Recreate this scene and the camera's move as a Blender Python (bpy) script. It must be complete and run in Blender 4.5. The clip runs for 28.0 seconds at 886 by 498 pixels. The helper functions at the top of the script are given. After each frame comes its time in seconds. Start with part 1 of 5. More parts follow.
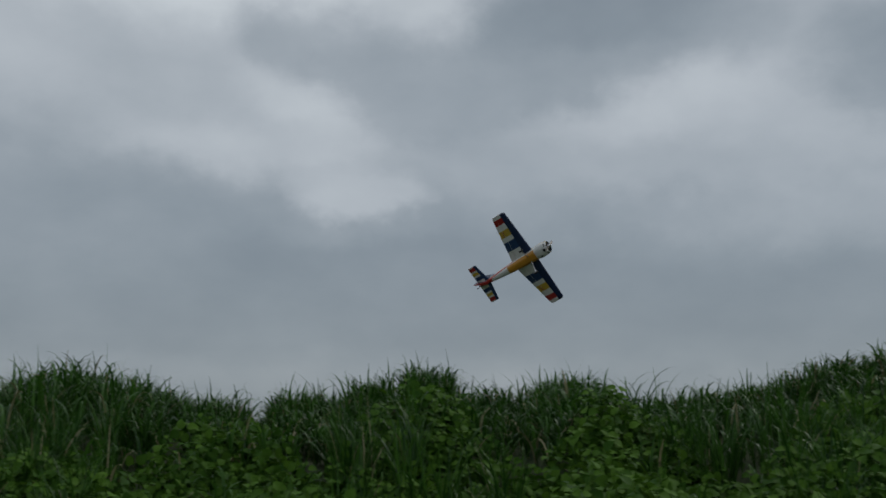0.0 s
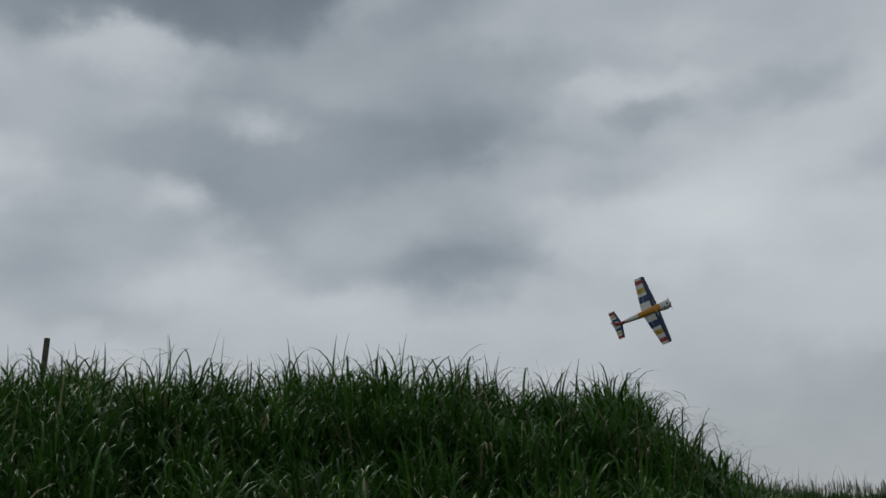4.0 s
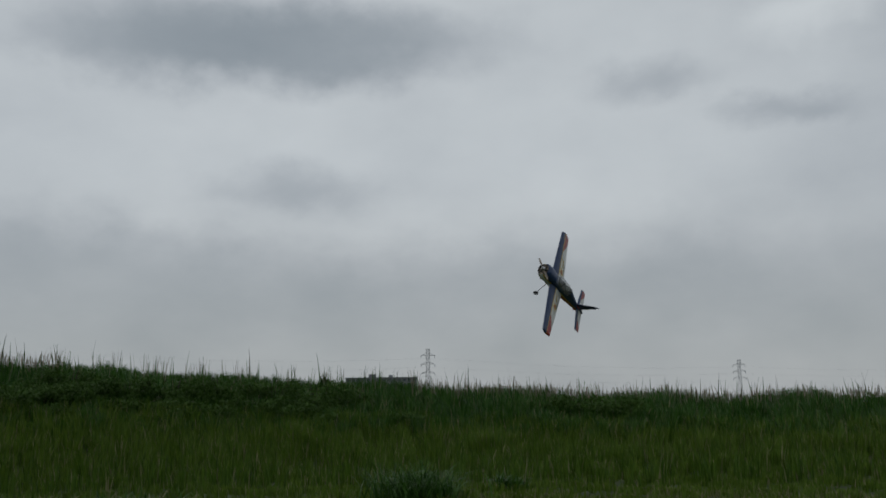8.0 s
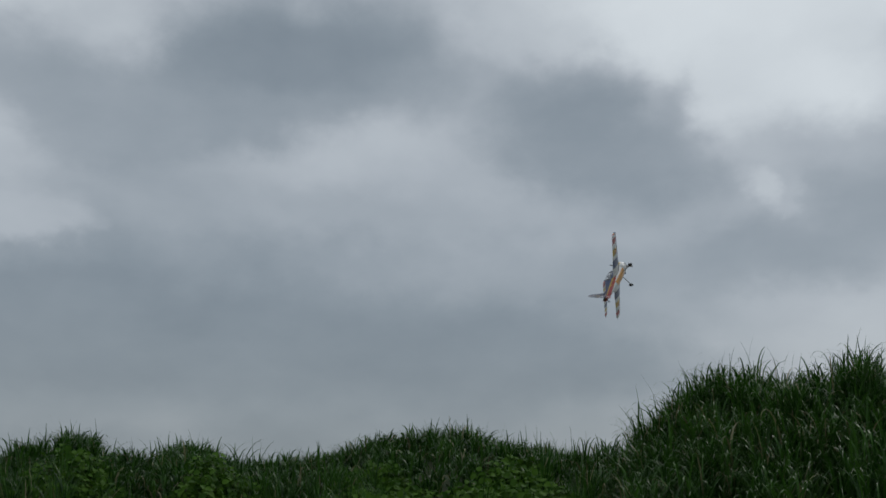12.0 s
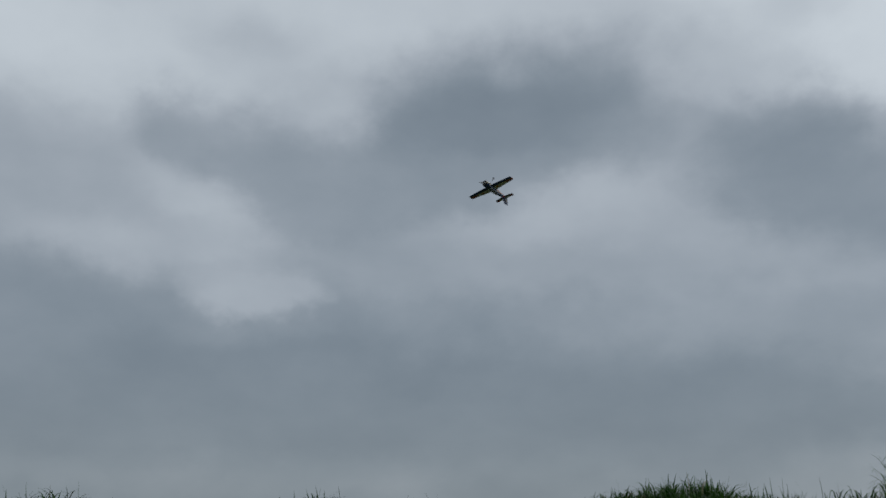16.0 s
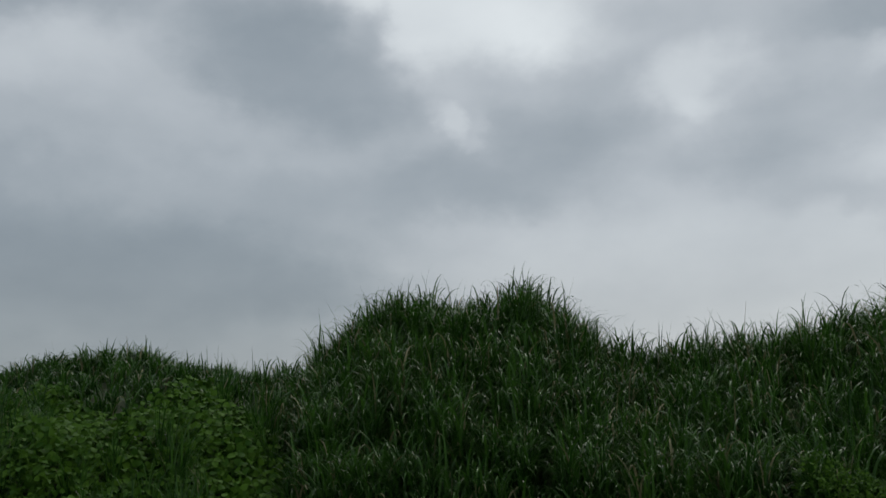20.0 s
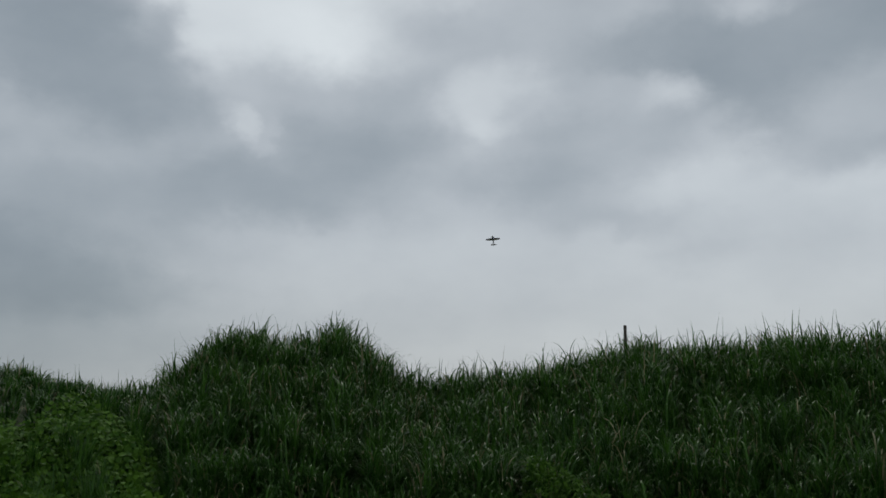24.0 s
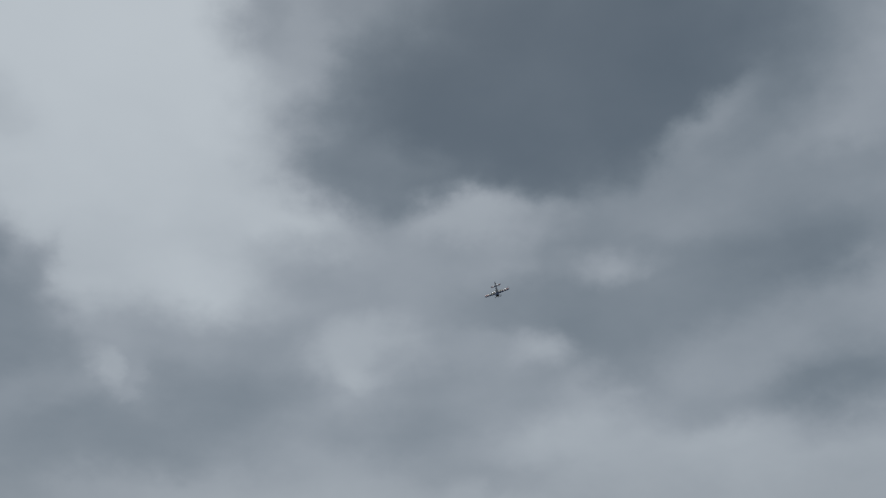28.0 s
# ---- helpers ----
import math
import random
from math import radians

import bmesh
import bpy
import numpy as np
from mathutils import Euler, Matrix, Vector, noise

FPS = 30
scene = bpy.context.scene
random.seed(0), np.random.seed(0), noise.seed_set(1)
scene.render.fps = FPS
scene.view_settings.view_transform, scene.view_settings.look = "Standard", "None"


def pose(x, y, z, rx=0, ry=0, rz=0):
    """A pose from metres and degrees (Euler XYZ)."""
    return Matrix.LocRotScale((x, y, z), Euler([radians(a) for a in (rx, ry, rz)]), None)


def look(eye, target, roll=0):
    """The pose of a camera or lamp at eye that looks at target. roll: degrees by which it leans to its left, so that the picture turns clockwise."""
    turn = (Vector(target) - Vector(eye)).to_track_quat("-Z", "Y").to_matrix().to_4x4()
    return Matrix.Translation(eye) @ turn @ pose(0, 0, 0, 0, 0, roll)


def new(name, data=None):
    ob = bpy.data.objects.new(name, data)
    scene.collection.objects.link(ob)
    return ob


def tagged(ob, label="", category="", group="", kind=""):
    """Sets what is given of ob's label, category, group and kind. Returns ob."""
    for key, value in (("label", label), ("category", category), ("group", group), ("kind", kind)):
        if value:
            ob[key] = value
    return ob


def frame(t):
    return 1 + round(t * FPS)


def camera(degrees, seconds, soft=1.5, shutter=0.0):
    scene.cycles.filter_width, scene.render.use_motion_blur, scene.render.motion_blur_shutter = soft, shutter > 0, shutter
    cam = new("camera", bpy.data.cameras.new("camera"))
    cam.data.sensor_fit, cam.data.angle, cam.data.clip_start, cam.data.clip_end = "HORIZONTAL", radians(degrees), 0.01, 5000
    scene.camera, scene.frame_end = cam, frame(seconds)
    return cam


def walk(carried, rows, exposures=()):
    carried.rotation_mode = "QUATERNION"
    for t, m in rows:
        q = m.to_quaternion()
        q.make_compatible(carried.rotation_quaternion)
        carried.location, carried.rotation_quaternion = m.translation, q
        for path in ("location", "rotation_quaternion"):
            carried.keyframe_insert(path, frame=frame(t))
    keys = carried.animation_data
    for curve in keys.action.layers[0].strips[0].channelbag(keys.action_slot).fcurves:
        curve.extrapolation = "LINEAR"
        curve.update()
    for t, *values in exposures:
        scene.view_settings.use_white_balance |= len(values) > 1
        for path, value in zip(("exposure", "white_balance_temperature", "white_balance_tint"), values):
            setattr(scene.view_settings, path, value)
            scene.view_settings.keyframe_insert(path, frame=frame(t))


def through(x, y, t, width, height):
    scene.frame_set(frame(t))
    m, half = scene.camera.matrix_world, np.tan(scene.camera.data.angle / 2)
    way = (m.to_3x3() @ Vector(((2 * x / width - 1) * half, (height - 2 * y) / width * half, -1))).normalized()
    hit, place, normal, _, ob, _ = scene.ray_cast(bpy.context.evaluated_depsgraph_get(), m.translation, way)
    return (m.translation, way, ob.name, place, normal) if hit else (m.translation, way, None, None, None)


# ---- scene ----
EYE_HEIGHT = 1.6


def view(x, y, heading, rise, roll):
    """The camera over the plan point (x, y), its heading clockwise from +y and its rise above the horizon, in degrees."""
    a, b = radians(heading), radians(rise)
    eye = Vector((x, y, EYE_HEIGHT))
    return look(eye, eye + Vector((math.sin(a) * math.cos(b), math.cos(a) * math.cos(b), math.sin(b))), roll)


cam = camera(47.78, 28.0, soft=1.6, shutter=0.08)
walk(cam, [
    (0, view(-2.323, 3.122, -36.99, 12.19, 0.07)),
    (0.3, view(-1.863, 3.417, -28.75, 11.89, 0.25)),
    (0.5, view(-1.426, 3.621, -22.49, 11.78, 0.09)),
    (0.6, view(-1.198, 3.703, -19.23, 11.82, 0.26)),
    (0.9, view(-0.599, 3.845, -8.65, 13.06, 0.35)),
    (1, view(-0.335, 3.877, -5.05, 13.31, 0.2)),
    (1.2, view(0.083, 3.891, 1.43, 13.94, 0.08)),
    (1.5, view(0.722, 3.824, 11.27, 14.91, 0.28)),
    (1.7, view(1.139, 3.721, 16.95, 15.41, -0.08)),
    (1.8, view(1.335, 3.656, 19.78, 15.65, -0)),
    (1.9, view(1.5, 3.591, 22.37, 15.89, 0.05)),
    (2, view(1.639, 3.53, 24.66, 16.13, -0.06)),
    (2.1, view(1.754, 3.474, 26.67, 16.4, -0.05)),
    (2.2, view(1.864, 3.416, 28.52, 16.64, -0.02)),
    (2.5, view(2.139, 3.251, 33.2, 17.24, 0.15)),
    (4.5, view(2.81, 2.692, 46.76, 16.01, 0.1)),
    (5, view(3.179, 2.244, 55.27, 15.12, -0.01)),
    (5.5, view(3.457, 1.788, 61.77, 14.49, 0.2)),
    (6, view(3.66, 1.324, 70.48, 11.58, 0.53)),
    (6.5, view(3.797, 0.855, 79.95, 9.46, 0.77)),
    (7, view(3.858, 0.511, 86.97, 8.68, 0.78)),
    (7.5, view(3.878, 0.323, 90.51, 8.78, -0.01)),
    (8, view(3.871, 0.396, 89.24, 9.16, -0.88)),
    (8.5, view(3.674, 0.838, 80.55, 9.54, -0.99)),
    (9, view(2.637, 1.18, 67.13, 9.97, -1.7)),
    (9.2, view(2.257, 1.29, 60.01, 11.84, -0.51)),
    (9.5, view(1.678, 1.321, 51.82, 12.94, 0.3)),
    (9.8, view(1.21, 1.281, 42.8, 13, -0.05)),
    (10, view(0.882, 1.213, 36.28, 13.35, -0.68)),
    (10.2, view(0.488, 0.86, 29.26, 13.99, -0.13)),
    (10.5, view(0.034, 0.134, 14.36, 14.25, -0.52)),
    (10.6, view(0.025, 0.135, 10.15, 14.29, -0.47)),
    (11, view(-0.016, 0.131, -6.77, 14.89, -0.34)),
    (11.5, view(-0.035, 0.121, -15.92, 15.24, 0.01)),
    (12, view(-0.037, 0.114, -18, 14.68, 0.32)),
    (12.5, view(-0.03, 0.11, -15.33, 13.68, 0.01)),
    (14.5, view(-0.027, 0.084, -17.47, 15.36, -0.18)),
    (15, view(-0.031, 0.076, -22.36, 16.4, -1.05)),
    (15.5, view(-0.034, 0.068, -27.07, 17.28, -0.61)),
    (16, view(-0.035, 0.06, -30.88, 17.95, -0.37)),
    (16.5, view(-0.036, 0.052, -34.97, 18.06, 0.05)),
    (17, view(-0.035, 0.045, -37.84, 18.05, 0.36)),
    (17.5, view(-0.028, 0.042, -37.4, 18.2, 0.3)),
    (18, view(-0.021, 0.039, -29.44, 17.67, 0.42)),
    (18.5, view(-0.012, 0.036, -17.19, 17.16, 1.55)),
    (19, view(-0.004, 0.031, -7.33, 14.54, 0.57)),
    (19.5, view(-0, 0.025, -0.31, 12.1, -0.44)),
    (20, view(-0, 0.019, -0, 10.18, -0.74)),
    (20.5, view(0, 0.013, 1.51, 9.47, -0.44)),
    (21, view(0.001, 0.006, 10.4, 9.42, -0.21)),
    (21.5, view(0, 0, 15.15, 10.23, -0.62)),
    (23.5, view(-0.9, -3.916, 12.91, 10, 0.16)),
    (24, view(-0.862, -3.924, 12.35, 10.69, 0.27)),
    (24.5, view(-0.793, -3.939, 11.21, 16.4, -0.5)),
    (25, view(-0.701, -3.956, 10.25, 26.14, -0.03)),
    (25.5, view(-0.62, -3.97, 9.17, 29.09, 0.25)),
    (26, view(-0.636, -3.967, 9.83, 31.49, 0.38)),
    (26.5, view(-0.763, -3.945, 12.06, 31.86, 0.22)),
    (27, view(-1.071, -3.873, 16.34, 28.58, 0.03)),
    (27.5, view(-1.214, -3.83, 18.99, 27.88, -0.43)),
    (28, view(-1.3, -3.802, 19.98, 24.99, -0.46)),
], exposures=[(0, 0.14, 6450, 10), (1, 0.36, 6500, 10), (2, 0.12, 6550, 10), (4.5, 0.08, 6550, 10), (5, 0.08, 6550, 10), (5.5, -0.18, 6550, 10), (6, -0.32, 6550, 10), (7, 0.02, 6550, 10), (8, 0.05, 6550, 10), (9, 0.12, 6550, 10), (10, 0.08, 6550, 10), (12, 0.1, 6400, 10), (15, 0.06, 6350, 10), (16, -0.06, 6250, 10), (17, -0.13, 6280, 10), (19, -0.14, 6350, 10), (20, 0.28, 6550, 10), (21, 0.42, 6550, 10), (24, 0.22, 6500, 10), (25, -0.25, 6250, 10), (26, -0.40, 6200, 10), (27, -0.44, 6200, 10), (28, -0.34, 6250, 10)])

# ---- light ----
SUN_HEADING, SUN_RISE = 14.0, 52.0
world = bpy.data.worlds.new("overcast_sky")
scene.world = world
world.use_nodes = True
WT = world.node_tree
WT.nodes.clear()


def wnode(kind, operation=""):
    n = WT.nodes.new(kind)
    if operation:
        n.operation = operation
    return n


def plug(n, k, v):
    if isinstance(v, (int, float, tuple)):
        n.inputs[k].default_value = v
    else:
        WT.links.new(v, n.inputs[k])


def calc(op, a, b=0.0, c=0.0):
    n = wnode("ShaderNodeMath", operation=op)
    plug(n, 0, a), plug(n, 1, b), plug(n, 2, c)
    return n.outputs[0]


# heading and rise of the direction in the sky, in degrees, bent a little by turbulence
sky_way = wnode("ShaderNodeTexCoord").outputs["Generated"]
sep = wnode("ShaderNodeSeparateXYZ")
plug(sep, 0, sky_way)
heading = calc("MULTIPLY", calc("ARCTAN2", sep.outputs[0], sep.outputs[1]), 180 / math.pi)
rise = calc("MULTIPLY", calc("ARCSINE", sep.outputs[2]), 180 / math.pi)
flat = wnode("ShaderNodeCombineXYZ")
plug(flat, 0, heading), plug(flat, 1, rise)


def turbulence(scale, detail, rough, stretch=1.7, off=0.0):
    m = wnode("ShaderNodeMapping")
    m.inputs["Location"].default_value = (off, off * 0.7, off * 1.3)
    m.inputs["Scale"].default_value = (scale, scale * stretch, scale)
    plug(m, 0, flat.outputs[0])
    n = wnode("ShaderNodeTexNoise")
    n.inputs["Scale"].default_value, n.inputs["Detail"].default_value, n.inputs["Roughness"].default_value = 1.0, detail, rough
    WT.links.new(m.outputs[0], n.inputs["Vector"])
    return n


bend = turbulence(0.24, 5.0, 0.55, 1.3)
shift = wnode("ShaderNodeVectorMath", operation="MULTIPLY_ADD")
WT.links.new(bend.outputs["Color"], shift.inputs[0])
shift.inputs[1].default_value = (5.0, 3.6, 0)
off = wnode("ShaderNodeVectorMath", operation="SUBTRACT")
WT.links.new(flat.outputs[0], off.inputs[0])
off.inputs[1].default_value = (2.5, 1.8, 0)
WT.links.new(off.outputs[0], shift.inputs[2])
bent = shift.outputs[0]
sky_level = [-0.04]


def cloud(head, up, wide, high, level, tilt=0.0, edge=0.8):
    """One bank of cloud at a heading and rise, with its half width and half height in degrees, laid over those before it: dark below zero, bright above; a small edge is crisper."""
    m = wnode("ShaderNodeMapping")
    m.vector_type = "TEXTURE"
    m.inputs["Location"].default_value = (head, up, 0)
    m.inputs["Rotation"].default_value = (0, 0, radians(tilt))
    m.inputs["Scale"].default_value = (wide, high, 1)
    WT.links.new(bent, m.inputs[0])
    g = wnode("ShaderNodeTexGradient")
    g.gradient_type = "SPHERICAL"
    WT.links.new(m.outputs[0], g.inputs[0])
    s = wnode("ShaderNodeMapRange")
    s.interpolation_type = "SMOOTHSTEP"
    s.inputs["From Max"].default_value = edge
    WT.links.new(g.outputs["Fac"], s.inputs["Value"])
    sky_level[0] = calc("MULTIPLY_ADD", s.outputs[0], calc("SUBTRACT", level, sky_level[0]), sky_level[0])


cloud(-42, 5, 52, 16, -0.33, 0, 0.6)  # grey deck low in the west
cloud(33, 8, 30, 10, 0.06, 0, 0.6)  # pale deck over the reeds
cloud(85, 17, 40, 16, 0.16, 0, 0.6)  # pale deck over the meadow
cloud(88, 3, 48, 9, -0.11, 0, 0.6)  # haze over the meadow
cloud(-2, 36, 19, 17, 0.48, 0, 0.6)  # bright high deck
cloud(-34, 33, 24, 10, 0.2, 0, 0.7)  # high deck
cloud(-55.0, 28.4, 21.0, 5.9, 0.3144, 0, 0.95)
cloud(-63.7, 26.0, 3.3, 3.4, -0.0528, 0, 1)
cloud(-58.1, 14.1, 11.3, 7.6, -0.2688, 0, 0.95)
cloud(-27.3, 25.1, 16.7, 6.3, -0.3444, 5, 0.85)
cloud(-31.1, 21.1, 18.0, 2.6, -0.258, 7, 0.85)
cloud(-40.1, 21.6, 11.3, 3.8, -0.204, -20, 0.75)
cloud(-47.8, 24.1, 3.2, 2.5, -0.15, 0, 1)
cloud(-42.8, 29.1, 7.2, 2.5, 0.0984, 0, 1)
cloud(-37.7, 25.8, 4.4, 3.4, 0.0768, 0, 1)
cloud(-45.5, 19.8, 6.3, 2.5, 0.0768, -25, 1)
cloud(-49.7, 17.6, 11.9, 2.7, 0.0336, 0, 1)
cloud(-21.6, 20.4, 10.3, 2.9, 0.012, 12, 0.95)
cloud(-24.2, 16.4, 15.4, 2.1, -0.096, 0, 1)
cloud(-41.3, 13.2, 7.3, 1.6, -0.2472, 0, 0.95)
cloud(-42.0, 15.4, 5.3, 2.2, -0.042, 0, 0.53)
cloud(-9.5, 22.9, 9.1, 5.5, -0.1608, -10, 0.85)
cloud(-10.3, 19.6, 6.7, 1.8, -0.204, 0, 0.95)
cloud(1.0, 27.1, 10.4, 3.8, 0.336, 0, 1)
cloud(-0.4, 24.9, 11.1, 5.9, 0.3036, 0, 1)
cloud(5.4, 20.6, 5.8, 4.6, 0.012, 0, 1)
cloud(1.8, 13.7, 12.6, 2.9, -0.1284, 0, 0.95)
cloud(3.5, 10.2, 11.1, 2.5, -0.0204, 0, 1)
cloud(0.3, 17.5, 2.9, 1.1, 0.12, -35, 0.85)
cloud(-25.6, 10.1, 25.6, 3.4, -0.3552, -4, 1)
cloud(-11.0, 7.9, 11.0, 2.5, -0.3768, 0, 1)
cloud(-34.6, 5.2, 17.7, 2.1, -0.2904, 0, 1)
cloud(-28.2, 10.3, 12.0, 2.1, -0.42, -8, 0.95)
cloud(-23.7, 8.1, 7.7, 1.3, -0.3768, 0, 1)
cloud(-38.6, 11.6, 5.6, 2.1, -0.3336, 0, 1)
cloud(-57.6, 9.6, 7.7, 2.5, -0.3336, 0, 1)
cloud(-43.7, 7.4, 8.5, 1.3, -0.3336, 0, 1)
cloud(-43.6, 5.0, 33.8, 1.5, -0.2688, 0, 1)
cloud(6.7, 20.8, 5.0, 4.6, -0.0636, 0, 1)
cloud(14.4, 18.7, 4.9, 3.4, 0.12, 0, 1)
cloud(16.1, 14.9, 4.4, 2.1, -0.0528, 0, 1)
cloud(-18.5, 8.7, 21.3, 5.0, -0.366, 0, 1)
cloud(-0.7, 22.3, 5.9, 5.5, 0.228, 0, 1)
cloud(2.2, 13.7, 10.8, 1.9, -0.1068, 0, 0.95)
cloud(5.0, 17.8, 5.3, 4.2, -0.0312, 0, 1)
cloud(15.2, 18.7, 4.9, 3.4, 0.1416, 0, 0.95)
cloud(13.7, 14.5, 9.1, 1.2, -0.0528, 0, 1)
cloud(21.9, 15.9, 9.2, 2.5, -0.1176, 6, 0.95)
cloud(27.9, 17.3, 2.6, 2.1, 0.0552, 0, 1)
cloud(31.6, 13.7, 9.1, 2.3, 0.0984, 0, 1)
cloud(26.3, 10.3, 4.3, 1.7, -0.0096, 0, 1)
cloud(9.3, 9.1, 13.6, 3.4, 0.0552, 0, 1)
cloud(-4.8, 35.2, 17.0, 13.5, 0.5088, 0, 0.85)
cloud(-13.3, 28.0, 7.2, 4.2, 0.066, 0, 1)
cloud(-9.1, 29.7, 5.8, 3.2, 0.228, 0, 0.95)
cloud(31.7, 42.3, 25.1, 7.2, -0.3768, 8, 0.75)
cloud(28.5, 34.4, 25.5, 10.5, -0.6144, 10, 0.6699999999999999)
cloud(4.1, 42.2, 8.5, 3.8, -0.0096, -25, 1)
cloud(8.2, 37.6, 5.8, 7.2, -0.096, 15, 1)
cloud(14.0, 40.6, 7.2, 5.5, -0.2256, 0, 1)
cloud(10.3, 44.3, 2.0, 2.8, 0.4224, -10, 0.75)
cloud(16.0, 29.7, 5.8, 2.5, -0.3444, 0, 0.95)
cloud(22.6, 26.2, 8.4, 1.9, -0.0204, -5, 0.85)
cloud(9.1, 26.4, 12.2, 3.4, 0.3792, -18, 1)
cloud(35.4, 23.4, 11.0, 6.3, -0.42, 0, 0.85)
cloud(36.7, 28.6, 8.2, 1.9, -0.204, 25, 1)
cloud(-9.8, 21.3, 9.0, 5.0, -0.312, 0, 0.85)
cloud(6.6, 20.3, 10.8, 2.7, -0.1176, 0, 1)
cloud(24.5, 21.7, 9.5, 2.1, -0.2256, 0, 1)
cloud(32.2, 22.0, 10.4, 6.3, -0.3984, 20, 0.95)
cloud(37.3, 30.9, 6.9, 2.1, -0.1392, 30, 1)
cloud(31.1, 13.7, 11.3, 2.5, 0.066, 5, 1)
cloud(-7.3, 13.4, 13.0, 2.9, -0.1824, 0, 1)
cloud(41.9, 21.7, 12.2, 8.4, -0.3552, 0, 0.95)
cloud(40.3, 15.5, 11.1, 3.6, -0.3984, 8, 0.75)
cloud(40.4, 11.2, 13.7, 1.8, 0.0336, 8, 0.85)
cloud(30.5, 14.8, 1.8, 2.2, 0.0336, -40, 0.85)
cloud(8.2, 16.7, 7.9, 3.2, -0.204, 0, 1)
cloud(17.1, 15.9, 4.6, 2.2, 0.0552, 0, 0.95)
cloud(15.4, 18.6, 3.8, 1.3, -0.1392, 0, 1)
cloud(23.6, 12.2, 8.2, 1.8, -0.1608, 0, 1)
cloud(-4.8, 22.2, 2.8, 2.3, -0.096, 0, 0.95)
cloud(22.4, 26.6, 8.9, 2.5, 0.0984, 0, 1)
cloud(33.4, 18.8, 7.3, 3.6, -0.2688, 0, 0.85)
cloud(40.1, 20.5, 5.2, 4.8, -0.4416, 0, 0.95)
cloud(5.0, 22.5, 9.1, 3.6, 0.4008, 0, 1)
cloud(14.5, 18.1, 2.7, 1.7, 0.1848, -30, 0.95)
cloud(2.6, 14.2, 9.5, 3.4, -0.2256, 5, 0.85)
cloud(19.5, 14.5, 8.3, 3.0, -0.1932, 0, 0.85)
cloud(-6.3, 18.7, 8.0, 4.4, -0.2688, 0, 0.85)
cloud(2.2, 17.0, 1.7, 1.0, -0.0312, 30, 0.85)
cloud(33.5, 25.8, 12.2, 3.4, -0.1716, 0, 0.95)
cloud(34.5, 21.0, 12.8, 4.4, -0.2472, -8, 0.75)
cloud(48.2, 22.1, 11.8, 2.9, -0.15, 20, 0.85)
cloud(54.0, 24.7, 7.9, 2.5, 0.498, 0, 1)
cloud(58.1, 19.2, 7.1, 1.8, -0.0096, 0, 1)
cloud(15.3, 23.0, 11.9, 4.2, -0.0528, 0, 1)
cloud(21.3, 16.9, 8.1, 2.2, -0.1284, 0, 0.85)
cloud(14.7, 19.1, 3.8, 2.6, 0.12, 0, 1)
cloud(25.8, 19.3, 2.8, 1.7, 0.0768, 0, 1)
cloud(30.0, 23.7, 3.9, 1.8, 0.012, 0, 1)
cloud(33.5, 13.4, 22.5, 3.8, 0.12, 0, 1)
cloud(55.8, 18.7, 18.7, 5.5, 0.1416, 0, 1)
cloud(44.5, 27.5, 10.0, 2.2, -0.204, 0, 0.95)
cloud(53.7, 24.4, 8.6, 2.4, -0.1716, 0, 0.85)
cloud(62.8, 24.9, 5.3, 2.1, -0.1068, 0, 0.85)
cloud(37.0, 17.8, 9.1, 3.8, -0.0852, 18, 0.8)
cloud(70.6, 24.9, 2.9, 2.5, 0.012, 0, 1)
cloud(55.8, 28.3, 5.7, 1.7, 0.0336, 0, 1)
cloud(56.3, 17.7, 13.7, 3.4, 0.228, 0, 1)
cloud(50.4, 21.0, 8.1, 2.2, -0.0528, 0, 1)
cloud(92.5, 14.8, 13.9, 6.3, 0.1632, 0, 1)
cloud(67.2, 7.6, 17.8, 4.6, -0.1392, 0, 1)
cloud(76.0, 22.2, 16.4, 1.9, 0.012, 0, 1)
cloud(78.5, 20.5, 19.1, 3.3, -0.2148, 2, 0.75)
cloud(81.0, 12.4, 8.2, 2.3, -0.042, 0, 0.95)
cloud(101.7, 18.0, 5.1, 1.9, -0.042, 0, 0.95)
cloud(109.2, 16.0, 6.1, 1.5, -0.0852, 0, 0.95)
cloud(110.0, 20.8, 5.4, 1.9, 0.228, 0, 1)


fine = calc("MULTIPLY_ADD", turbulence(0.13, 5.0, 0.5, 1.6, 3.0).outputs[0], 0.26, -0.13)
soft = calc("MULTIPLY", calc("TANH", calc("MULTIPLY", calc("ADD", sky_level[0], fine), 1.9)), 0.52)
tone = calc("ADD", soft, 0.52)
ramp = wnode("ShaderNodeValToRGB")
ramp.color_ramp.elements[0].position, ramp.color_ramp.elements[0].color = 0.0, (0.082, 0.114, 0.145, 1)
ramp.color_ramp.elements[1].position, ramp.color_ramp.elements[1].color = 1.0, (0.68, 0.725, 0.745, 1)
for place, shade in ((0.25, (0.228, 0.266, 0.299, 1)), (0.5, (0.378, 0.414, 0.447, 1))):
    ramp.color_ramp.elements.new(place).color = shade
WT.links.new(tone, ramp.inputs[0])
